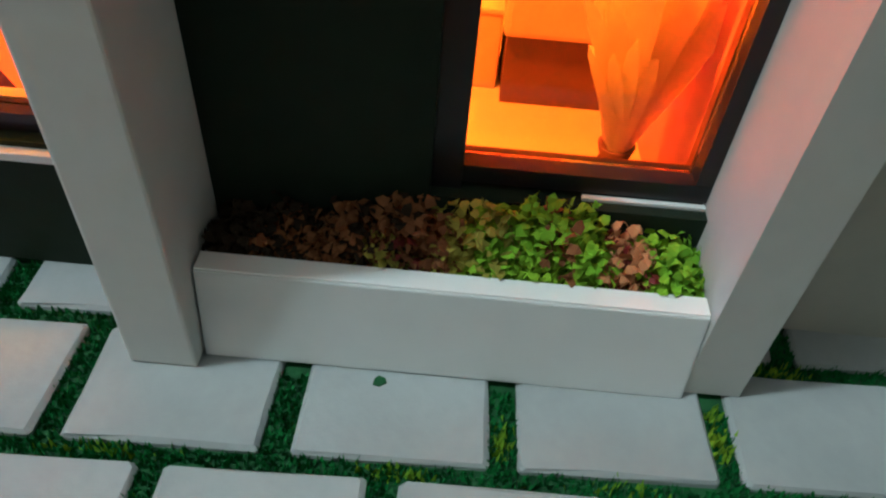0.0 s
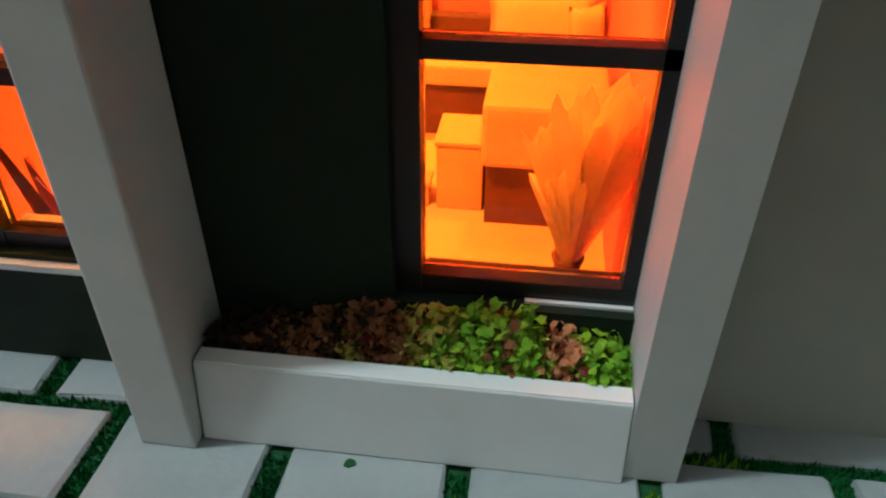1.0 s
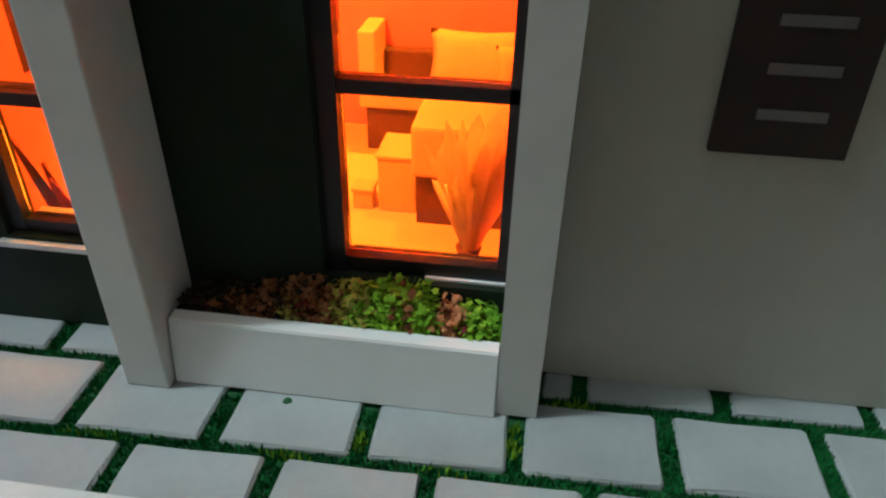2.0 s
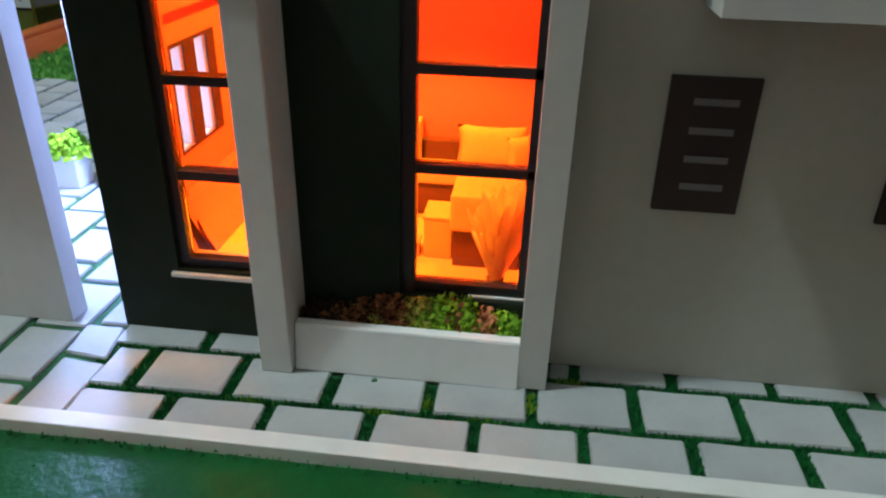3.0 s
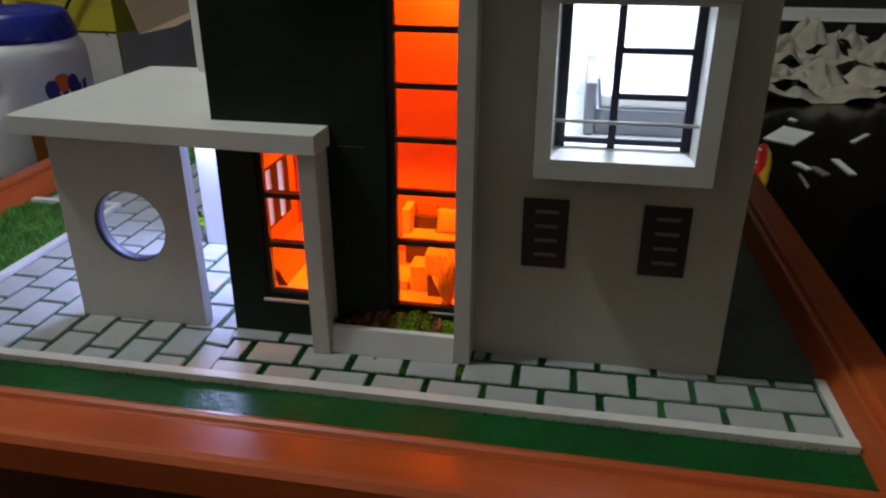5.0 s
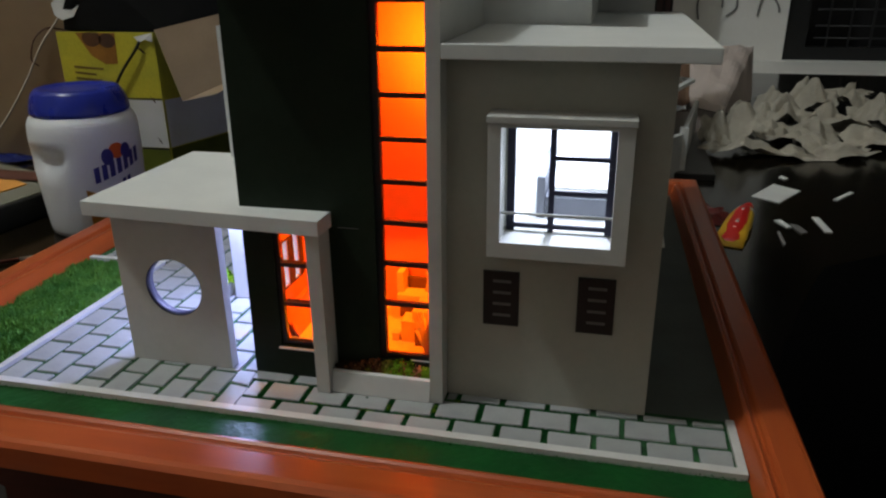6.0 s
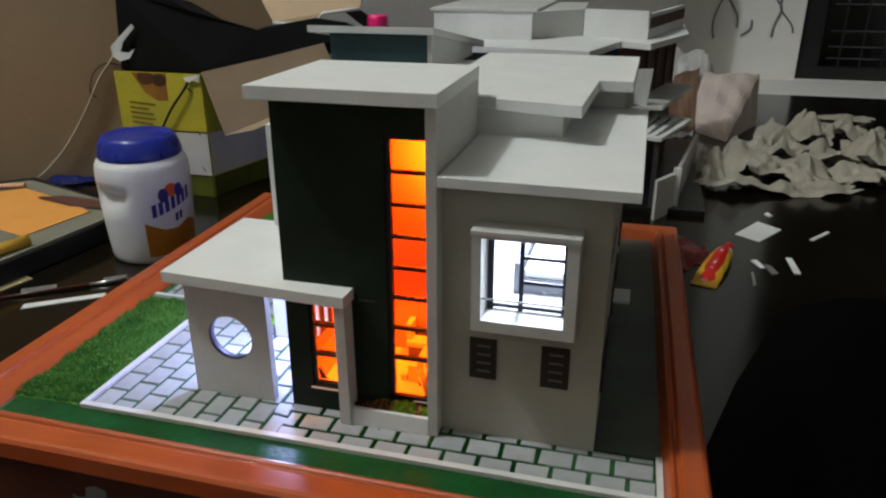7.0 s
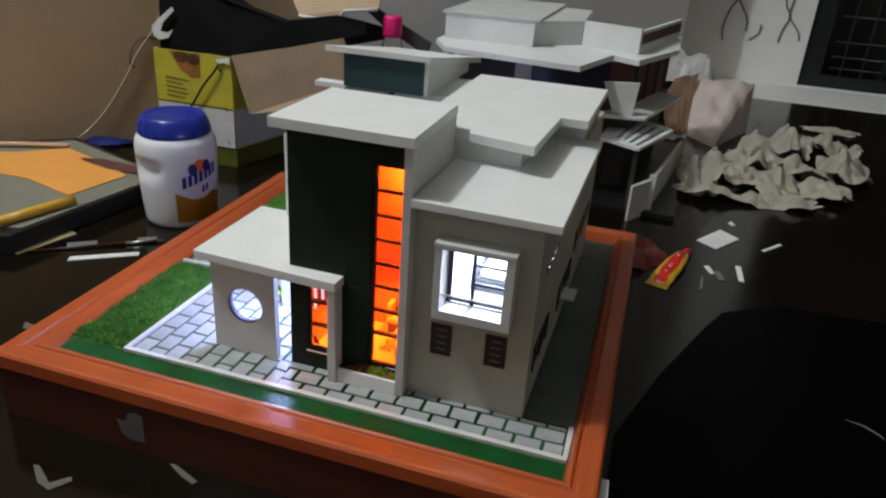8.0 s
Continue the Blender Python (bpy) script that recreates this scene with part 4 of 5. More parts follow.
part("side_panel", side, M["cartonyellow"], carton)
part("side_white_band", prism([(BX1 + 0.06, BY0 + 0.2), (BX1 + 1.64, BY1), (BX1 + 1.61, BY1), (BX1 + 0.02, BY0 + 0.2)], -1.3, 2.3), M["cartonwhite"], carton)
part("side_green_band", prism([(BX1 + 0.06, BY0 + 0.2), (BX1 + 1.64, BY1), (BX1 + 1.61, BY1), (BX1 + 0.02, BY0 + 0.2)], TABLE_Z + 0.02, -1.4), M["cartongreen"], carton)
part("back_panel", box(BX0, BX1 + 1.5, BY1 + 0.12, BY1 + 0.25, TABLE_Z, BZ), M["cardboard"], carton)
part("left_panel", box(BX0, BX0 + 0.15, BY0 + 0.16, BY1 + 0.11, TABLE_Z, BZ), M["cardboard"], carton)


part("flap", sheet([(-27.6, 36.25, 7.4), (-26.0, 36.15, 2.35), (-23.4, 36.3, 2.9), (-16.2, 38.2, 6.3), (-17.6, 38.2, 9.75), (-22.4, 37.1, 8.55)], 0.18), M["cardboard"], carton, "brown corrugated side flap hanging out")
part("torn_edge", sheet([(-29.3, 36.2, 6.9), (-28.9, 36.15, 6.5), (-28.4, 36.15, 6.75), (-27.85, 36.2, 6.55), (-27.8, 36.25, 7.2), (-28.6, 36.25, 7.05)], 0.04), M["cartonwhite"], carton, "torn white paper edge")
for x, z, dx in ((-28.6, 6.2, 0.7), (-28.35, 2.6, 0.45), (-28.3, -0.5, 0.4)):
    part("ink_mark", sheet([(x - dx, BY0 - 0.04, z), (x - dx * 0.4, BY0 - 0.04, z - 0.45), (x, BY0 - 0.04, z - 0.5), (x - dx * 0.5, BY0 - 0.04, z - 0.15)], 0.008), M["cartonbrown"], carton, "smudged dark ink mark")
part("tape_end", sheet([(-35.75, 36.2, 9.2), (-35.6, 36.15, 8.4), (-34.95, 36.1, 8.05), (-34.0, 36.15, 8.3), (-33.45, 36.2, 9.1), (-34.1, 36.2, 8.75), (-34.9, 36.25, 8.8), (-34.6, 36.4, 9.6), (-33.5, 36.6, 10.7), (-33.7, 36.6, 11.0), (-35.0, 36.4, 9.9)], 0.05), M["cartonwhite"], carton, "curled white tape end")
solo("black_board", sheet([(-35.6, 36.9, 7.3), (-27.4, 36.9, 7.2), (-17.5, 38.6, 9.7), (-15.6, 38.6, 10.2), (-15.8, 38.6, 11.3), (-18.2, 38.4, 11.6), (-22.3, 37.8, 10.9), (-23.0, 37.6, 10.65), (-28.3, 37.0, 12.05), (-31.0, 37.0, 13.4), (-35.0, 36.9, 13.6)], 4.5, -1.0), M["blackfoam"], "black foam board standing in the open carton", "board", base=(-26, 38, 7))
off = thing("board_offcut", (-20, 40, 11), "pale beige board offcut with white cut edges", "board")
part("face", sheet([(-25.2, 41.2, 14.5), (-22.2, 39.0, 11.15), (-18.6, 39.0, 11.05), (-17.9, 39.2, 11.95), (-14.9, 39.4, 12.3), (-14.6, 41.0, 15.5), (-25.0, 42.0, 16.0)], 0.2), M["wall"], off)
part("cut_edge", tube([(-22.2, 38.95, 11.1), (-18.6, 38.95, 11.0), (-17.9, 39.1, 11.9), (-14.9, 39.35, 12.25)], 0.14, 6), M["board"], off)
solo("dark_board_strip", sheet([(-18.5, 42.6, 12.5), (-17.7, 42.6, 12.8), (-15.5, 42.6, 11.5), (-11.0, 42.6, 9.4), (-11.4, 42.6, 8.2), (-15.6, 42.6, 10.4)], 0.3), M["darkcard"], "dark grey-brown board strip leaning behind the bottle", "board", base=(-15, 42.6, 11))
solo("black_wire", tube(smooth_line([(-28.9, 36.25, 6.6), (-29.3, 36.05, 5.9), (-30.6, 36.0, 4.4), (-31.7, 36.0, 2.8), (-32.4, 36.1, 1.9), (-32.6, 36.1, 0.8), (-32.4, 35.9, -3.05)]), 0.11), M["black"], "thin black wire hanging down the carton front", "wire", base=(-30, 36, 2))

bottle = thing("water_bottle", (-13.9, 40.5, TABLE_Z), "clear plastic bottle with a bright pink cap", "bottle")
part("bottle_body", lathe([(0.0, 0.0), (1.5, 0.0), (1.65, 0.3), (1.65, 8.0), (1.5, 9.6), (1.15, 11.4), (0.8, 12.9), (0.72, 13.4), (0.0, 13.4)], (-13.9, 40.5, TABLE_Z), 28), M["clearplastic"], bottle)
part("cap", lathe([(0.0, 13.2), (0.82, 13.2), (0.85, 13.4), (0.84, 14.75), (0.72, 14.95), (0.0, 14.97)], (-13.9, 40.5, TABLE_Z), 28), M["pink"], bottle, "bright pink screw cap")

# ---- second model ----
second = thing("second_model_house", (0, 50, TABLE_Z), "white model house with dark window bands, unlit", "model house")
part("base_board", box(-13, 12.6, 41.5, 66, TABLE_Z, TABLE_Z + 0.5, 0.05), M["blackcase"], second)
part("roof_slab", prism([(-11.3, 45.0), (-9.3, 41.5), (2.9, 39.7), (4.8, 47.0), (7.2, 45.6), (10.4, 54.4), (10.3, 64), (-11.3, 64)], 9.0, 9.5, 0.03), M["roof"], second)
part("roof_block", box(-10.8, -2.4, 46.0, 60, 9.51, 11.7, 0.03), M["board"], second)
part("roof_block_top", box(-11.1, -2.0, 45.9, 61, 11.71, 11.95, 0.03), M["trimgrey"], second)
part("roof_block", prism([(-2.39, 47), (1.4, 50.5), (1.0, 60), (-2.39, 60)], 9.51, 11.7), M["trimgrey"], second)
part("parapet", prism([(1.45, 50.4), (6.85, 48.6), (7.0, 49.0), (1.5, 50.8)], 9.51, 11.75, 0.02), M["board"], second)
part("parapet", prism([(6.86, 48.6), (10.1, 61.5), (9.7, 61.6), (6.6, 49.1)], 9.51, 10.3), M["board"], second)
part("parapet_band", prism([(6.9, 48.7), (10.1, 61.5), (9.75, 61.6), (6.7, 49.1)], 10.31, 11.2), M["redbrown"], second, "dark red band")
part("parapet_rail", prism([(6.86, 48.6), (10.1, 61.5), (9.7, 61.6), (6.6, 49.1)], 11.21, 11.5), M["board"], second)
part("front_wall", box(-10.5, -3.8, 46.2, 46.5, TABLE_Z + 0.5, 8.99), M["darkcard"], second)
part("pillar", box(-9.6, -9.1, 45.6, 46.0, 2, 8.99), M["board"], second)
part("pillar", box(-3.75, -2.2, 45.8, 46.5, 2, 8.99), M["trimgrey"], second)
part("blue_wall", box(-2.19, 4.8, 46.2, 46.5, TABLE_Z + 0.5, 8.99), M["navy"], second, "dark blue wall")
part("brown_wall", prism([(4.81, 46.2), (6.6, 48.8), (9.6, 60), (9.2, 60), (4.81, 46.7)], TABLE_Z + 0.5, 8.99), M["redbrown"], second, "dark red-brown window wall")
for f in (0.12, 0.4, 0.68, 0.95):
    p = Vector((6.6, 48.8)).lerp(Vector((9.6, 60.0)), f)
    part("post", prism([(p.x - 0.12, p.y - 0.25), (p.x + 0.14, p.y - 0.25), (p.x + 0.14, p.y + 0.25), (p.x - 0.12, p.y + 0.25)], 4.61, 8.99), M["darkcard"], second, "dark grey window post")
part("fin", sheet([(4.5, 45.2, 7.4), (7.6, 45.6, 7.55), (7.35, 45.6, 4.6), (5.6, 45.4, 4.8)], 0.3), M["board"], second, "white wedge-shaped fin")
part("balcony_slab", prism([(4.0, 44.5), (8.6, 45.5), (11.5, 57), (7, 58)], 4.3, 4.6, 0.02), M["trimgrey"], second)
part("lower_wall", prism([(3.0, 46.6), (7.2, 47.2), (9.5, 58), (5, 58)], TABLE_Z + 0.5, 4.29), M["darkcard"], second)
lattice = part("pergola", prism([(4.9, 42.6), (5.9, 42.7), (8.4, 41.2), (8.62, 41.9), (6.2, 44.0), (7.4, 52.0), (5.6, 50)], 2.7, 2.95), M["board"], second, "white slatted pergola")
for k in range(5):
    s = k / 4
    a, c = Vector((6.2, 43.5)).lerp(Vector((8.45, 41.3)), s), Vector((7.4, 52.0)).lerp(Vector((11.0, 49.1)), s)
    n = Vector((-(c - a).y, (c - a).x)).normalized() * 0.22
    part("slat", prism([tuple(a - n), tuple(c - n), tuple(c + n), tuple(a + n)], 2.72, 2.98), M["board"], lattice)
part("slat", prism([(7.2, 52.3), (11.1, 49.4), (11.0, 48.9), (7.1, 51.7)], 2.71, 2.97), M["board"], lattice)
part("pergola_post", box(8.2, 8.6, 41.6, 42.0, TABLE_Z + 0.5, 2.69), M["darkcard"], lattice)
part("compound_wall", prism([(8.7, 39.7), (10.3, 42.5), (12.5, 57), (12.2, 57), (10.0, 42.9), (8.5, 40.0)], TABLE_Z, 0.0, 0.03), M["trimgrey"], second, "pale grey compound wall")
part("gate_post", box(9.9, 10.5, 42.2, 42.8, TABLE_Z, 0.45, 0.05), M["board"], second)

# ---- papers ----


def crumple(name, cx, cy, sx, sy, high, seed, material, label, category="paper", cell=0.15, turn=0.0, fold=1.25, lift=0.0):
    """A crushed sheet: broad flat facets between sharp creases, overhanging folds and a torn edge, lying on the table."""
    rnd = random.Random(int(seed * 10))
    b = bmesh.new()
    nx, ny = max(8, int(2 * sx / cell)), max(8, int(2 * sy / cell))
    ca, sa = math.cos(turn), math.sin(turn)
    creases = []
    for k in range(7):
        a = rnd.uniform(0, math.pi)
        long = fold * (2.6, 2.0, 1.6, 1.3, 1.0, 0.8, 0.62)[k] * rnd.uniform(0.8, 1.25)
        creases.append((math.cos(a), math.sin(a), long, rnd.uniform(0, 2), (0.4, 0.36, 0.32, 0.27, 0.22, 0.17, 0.13)[k], rnd.uniform(-1, 1), rnd.uniform(-1, 1)))
    rows = []
    for j in range(ny + 1):
        row = []
        for i in range(nx + 1):
            u, v = 2 * i / nx - 1, 2 * j / ny - 1
            ang, rim = math.atan2(v, u), max(abs(u), abs(v))
            r = max(1.0, math.hypot(u, v) / max(rim, 1e-6)) ** 0.7
            edge = 1 + 0.34 * noise.noise(Vector((math.cos(ang) * 1.6 + seed, math.sin(ang) * 1.6, 3))) + 0.12 * noise.noise(Vector((math.cos(ang) * 6 + seed, math.sin(ang) * 6, 1)))
            x, y = u / r * sx * edge, v / r * sy * edge
            wx, wy = x + 0.16 * noise.noise(Vector((x, y, seed))), y + 0.16 * noise.noise(Vector((x, y, seed + 7)))
            z = px = py = 0.0
            for ex, ey, long, at, weight, lx, ly in creases:
                w = abs(((wx * ex + wy * ey) / long + at) % 2 - 1) * 2 - 1
                z += weight * w
                px, py = px + lx * weight * w, py + ly * weight * w
            dome = 1 - min(1.0, math.hypot(u, v)) ** 4
            z = high * max(0.01, (0.2 + 0.25 * dome) * (0.75 + 1.25 * z) + lift * (0.6 + noise.noise(Vector((math.cos(ang) * 1.2, math.sin(ang) * 1.2, seed + 3)))))
            x, y = x + 0.55 * px * dome, y + 0.55 * py * dome
            row.append(b.verts.new((cx + ca * x - sa * y, cy + sa * x + ca * y, TABLE_Z + 0.03 + z)))
        rows.append(row)
    for p, q in zip(rows, rows[1:]):
        for i in range(nx):
            if (p[i].co - q[i + 1].co).length < (p[i + 1].co - q[i].co).length:
                b.faces.new((p[i], p[i + 1], q[i + 1])), b.faces.new((p[i], q[i + 1], q[i]))
            else:
                b.faces.new((p[i], p[i + 1], q[i])), b.faces.new((p[i + 1], q[i + 1], q[i]))
    return solo(name, b, material, label, category, group="crumpled papers", base=(cx, cy, TABLE_Z))


for cx, cy, sx, sy, high, seed, turn, lift, label in (
    (14.5, 52.6, 2.1, 2.3, 4.2, 1.3, 0.0, 0.45, "small balled-up grey wrapping paper"),
    (18.6, 50.0, 6.3, 1.5, 1.7, 4.7, 0.05, 0.25, "long crushed grey wrapping paper with torn edges"),
    (22.9, 51.8, 3.0, 1.8, 1.6, 9.3, 0.3, 0.3, "torn grey wrapping paper lying over the long one"),
    (20.2, 55.2, 3.8, 2.4, 2.4, 11.2, 0.1, 0.4, "heaped crushed grey wrapping paper"),
    (26.6, 55.6, 2.7, 2.6, 1.8, 7.9, 0.4, 0.3, "crushed grey wrapping paper with a broad flap"),
    (19.8, 60.2, 3.3, 2.8, 3.0, 19.1, 0.0, 0.5, "tall crushed grey paper heap"),
    (25.0, 60.2, 3.2, 2.8, 2.6, 33.7, 0.5, 0.4, "crushed grey paper sheet in the heap"),
    (29.3, 62.4, 2.8, 3.4, 2.6, 23.5, -0.2, 0.4, "large crushed grey paper before the window"),
    (23.0, 66.6, 3.9, 2.8, 3.4, 41.9, 0.1, 0.5, "wide crushed grey paper at the back of the heap"),
    (28.8, 70.0, 3.4, 2.8, 3.0, 57.1, 0.2, 0.5, "curled grey paper at the far end of the heap"),
    (31.0, 84.0, 3.6, 1.8, 0.8, 27.5, 0.0, 0.0, "flat creased pale paper"),
):
    crumple("crumpled_paper", cx, cy, sx, sy, high, seed, M["newsprint"], label, turn=turn, lift=lift)


def paper_bag():
    """A lying bag: low at its front corner, swelling to the rear, its mouth gaping to the side."""
    bag = thing("paper_bag", (16.5, 75, TABLE_Z), "creased pinkish kraft paper bag lying on the table", "bag")
    low = [Vector(p) for p in ((13.2, 71.8, -3.15), (16.3, 67.8, -3.15), (20.4, 77.5, -3.15), (14.0, 84.0, -3.15))]
    top = [Vector(p) for p in ((13.1, 72.6, -1.9), (16.5, 68.4, -2.6), (20.6, 82.2, 2.4), (13.3, 80.5, 2.2))]
    n = 14
    b = bmesh.new()

    def crease(x, y):
        return 0.34 * abs(((0.5 * x + 0.33 * y) % 2) - 1) + 0.24 * abs(((0.9 * x - 0.21 * y) % 2) - 1) + 0.25 * noise.noise(Vector((x * 0.5, y * 0.3, 4)))

    upper, lower = {}, {}
    for i in range(n + 1):
        for j in range(n + 1):
            u, v = i / n, j / n
            t = top[0].lerp(top[1], u).lerp(top[3].lerp(top[2], u), v)
            s = low[0].lerp(low[1], u).lerp(low[3].lerp(low[2], u), v)
            puff = 16 * u * (1 - u) * v * (1 - v)
            upper[i, j] = b.verts.new((t.x, t.y, t.z + 0.8 * puff ** 0.5 + crease(t.x, t.y) - 0.3))
            lower[i, j] = b.verts.new(s)
    for i in range(n):
        for j in range(n):
            for g in (upper, lower):
                b.faces.new((g[i, j], g[i + 1, j], g[i + 1, j + 1])), b.faces.new((g[i, j], g[i + 1, j + 1], g[i, j + 1]))
    ring = [(i, 0) for i in range(n)] + [(n, j) for j in range(n)] + [(i, n) for i in range(n, 0, -1)] + [(0, j) for j in range(n, 0, -1)]
    for p, q in zip(ring, ring[1:] + ring[:1]):
        b.faces.new((lower[p], lower[q], upper[q], upper[p]))
    bmesh.ops.recalc_face_normals(b, faces=b.faces[:])
    part("bag", b, M["kraftpale"], bag)
    b = bmesh.new()
    rows = []
    for j in range(9):
        v = j / 8
        row = []
        for i in range(7):
            u = i / 6
            p = Vector((13.15, 71.7, -3.1)).lerp(Vector((13.4, 80.6, 2.7)), v).lerp(Vector((10.9, 69.9, -3.1)).lerp(Vector((10.6, 79.5, 2.0)), v), u)
            row.append(b.verts.new((p.x - 0.9 * u * math.sin(3.1 * v), p.y, p.z + 0.35 * abs(((3 * u + 2.2 * v) % 2) - 1))))
        rows.append(row)
    for p, q in zip(rows, rows[1:]):
        for i in range(6):
            b.faces.new((p[i], p[i + 1], q[i + 1])), b.faces.new((p[i], q[i + 1], q[i]))
    mouth = part("mouth", b, M["kraftdark"], bag, "brown flap round the open mouth")
    mod = mouth.modifiers.new("paper", "SOLIDIFY")
    mod.thickness = 0.08 * U


paper_bag()
crumple("crumpled_film", 13.5, 92.0, 6.0, 6.0, 10.0, 31.0, M["clearfilm"], "crushed translucent plastic film", "film", 0.5, 0.0, 3.0)
crumple("red_film", 9.4, 32.6, 3.0, 2.6, 2.0, 52.0, M["redfilm"], "crushed dark red plastic film behind the tray", "film", 0.3, 0.3, 1.6)

# ---- tube, cards and scraps ----
tube_thing = thing("adhesive_tube", (13.2, 31.5, TABLE_Z), "yellow and red adhesive tube lying on the table", "tube")
TA, TB = Vector((11.75, 27.9, TABLE_Z)), Vector((14.05, 35.4, TABLE_Z))
TD = (TB - TA).normalized()
TS = Vector((TD.y, -TD.x, 0))


def along(stations, seg=20):
    b = bmesh.new()
    rings = []
    for d, w, h in stations:
        rings.append([b.verts.new(TA + TD * d + TS * (w * math.cos(a)) + Vector((0, 0, max(h, 0.06) + h * math.sin(a)))) for a in (2 * math.pi * k / seg for k in range(seg))])
    for p, q in zip(rings, rings[1:]):
        for i in range(seg):
            b.faces.new((p[i], p[(i + 1) % seg], q[(i + 1) % seg], q[i])).smooth = True
    b.faces.new(rings[0][::-1])
    b.faces.new(rings[-1])
    return b


part("tube_body", along([(0.0, 0.82, 0.03), (0.3, 0.84, 0.05), (0.9, 0.8, 0.15), (1.4, 0.84, 0.2), (2.2, 0.78, 0.34), (3.0, 0.8, 0.32), (4.2, 0.72, 0.44), (5.2, 0.62, 0.42), (5.8, 0.5, 0.42), (6.1, 0.34, 0.32)]), M["yellowink"], tube_thing, "flattened yellow tube body")
part("tube_print", along([(0.55, 0.4, 0.1), (0.9, 0.6, 0.17), (1.5, 0.6, 0.226), (2.2, 0.64, 0.366), (3.0, 0.64, 0.35), (4.2, 0.6, 0.466), (5.1, 0.52, 0.45), (5.7, 0.44, 0.44)]), M["redink"], tube_thing, "red printed panel")
for k in range(5):
    d = 1.9 + 0.62 * k
    h = (0.33, 0.375, 0.375, 0.42, 0.475)[k]
    part("print_bar", along([(d, 0.2, h), (d + 0.36, 0.2, h + 0.012)], 10), M["cartonwhite"], tube_thing)
part("cap", along([(6.11, 0.3, 0.3), (6.2, 0.38, 0.36), (7.2, 0.3, 0.3), (7.7, 0.2, 0.2)]), M["redink"], tube_thing, "red cap")
for k in range(2):
    part("white_stripe", along([(5.3 + 0.25 * k, 0.615 - 0.05 * k, 0.425), (5.4 + 0.25 * k, 0.6 - 0.05 * k, 0.425)]), M["cartonwhite"], tube_thing)


def scrap(pts, label, material=None, thick=0.07, z=TABLE_Z):
    c = (sum(p[0] for p in pts) / len(pts), sum(p[1] for p in pts) / len(pts), z)
    return solo("board_scrap", prism(pts, z + 0.005, z + thick), material or M["board"], label, "scrap", group="board scraps on the table", base=c)


scrap([(14.55, 38.1), (16.5, 41.4), (18.0, 39.95), (16.1, 36.9)], "square white board offcut on the black table")
scrap([(19.65, 38.3), (21.2, 40.4), (21.4, 40.2), (19.9, 38.15)], "thin white board sliver on the black table")
scrap([(17.45, 34.2), (17.85, 34.2), (18.0, 31.5), (17.6, 31.5)], "narrow white board strip on the black table")
scrap([(15.1, 33.1), (15.5, 33.3), (15.9, 32.0), (15.6, 31.9)], "tiny white board chip on the black table")
scrap([(15.9, 32.6), (16.3, 32.4), (16.6, 31.2), (16.2, 30.9), (16.0, 31.6)], "curled shred of clear tape on the black table", M["slit"])
scrap([(17.2, 43.4), (17.5, 43.9), (17.8, 43.1), (17.5, 42.8)], "tiny white paper chip on the black table")
scrap([(14.9, 31.0), (15.05, 31.1), (15.0, 29.0), (14.8, 28.6)], "pale shred of paper beside the tube", M["slit"])
scrap([(-27.6, 14.9), (-23.9, 17.5), (-23.6, 17.0), (-27.3, 14.3)], "narrow white board strip beside the tray")
scrap([(-29.4, 16.6), (-27.8, 17.8), (-27.2, 17.0), (-28.9, 16.0)], "grey paper scrap beside the tray", M["slit"])
scrap([(-25.6, 19.4), (-24.4, 20.2), (-24.1, 19.5), (-25.2, 18.9)], "grey paper scrap near the jar", M["slit"])
brush = thing("paint_brush", (-27, 17.2, TABLE_Z), "thin dark paint brush lying beside the tray", "brush")
part("handle", tube([(-30.7, 14.3, TABLE_Z + 0.12), (-25.6, 18.1, TABLE_Z + 0.14)], lambda s: 0.06 + 0.07 * s), M["trayside"], brush)
part("ferrule", tube([(-25.6, 18.1, TABLE_Z + 0.14), (-23.9, 19.4, TABLE_Z + 0.15)], 0.14), M["metal"], brush, "bright metal ferrule")
part("bristles", tube([(-23.9, 19.4, TABLE_Z + 0.15), (-23.3, 19.85, TABLE_Z + 0.12)], lambda s: 0.13 * (1 - 0.7 * s)), M["brown"], brush)

# ---- stack of paper on a black case ----
case = thing("black_case", (-40, 22, TABLE_Z), "flat black case under a pile of paper", "case")
part("case_body", prism([(-31.3, 13.6), (-29.8, 25.6), (-33.0, 29.6), (-43.5, 33.5), (-58, 19), (-45, 9)], TABLE_Z, -1.75, 0.1), M["blackcase"], case)
solo("grey_paper_sheet", prism([(-31.5, 14.9), (-30.1, 25.8), (-33.2, 29.3), (-43, 32.5), (-57, 19), (-45, 10)], -1.74, -1.68), M["greypaper"], "grey-green sheet of card on the black case", "card", base=(-40, 20, -1.7))
solo("orange_paper_sheet", prism([(-33.1, 21.0), (-32.2, 26.6), (-36.5, 28.6), (-41.5, 30.2), (-44.5, 27.2), (-52, 24.0), (-44, 22.4), (-38.5, 22.5)], -1.66, -1.6), M["orangepaper"], "bright orange sheet of paper on the grey card", "paper", base=(-40, 25, -1.6))
solo("orange_paper_fold", tube(smooth_line([(-52, 25.2, -1.45), (-46, 28.2, -1.35), (-41.6, 30.4, -1.45)]), 0.22, 8), M["peach"], "rolled pale edge of the orange paper", "paper", base=(-46, 28, -1.5))
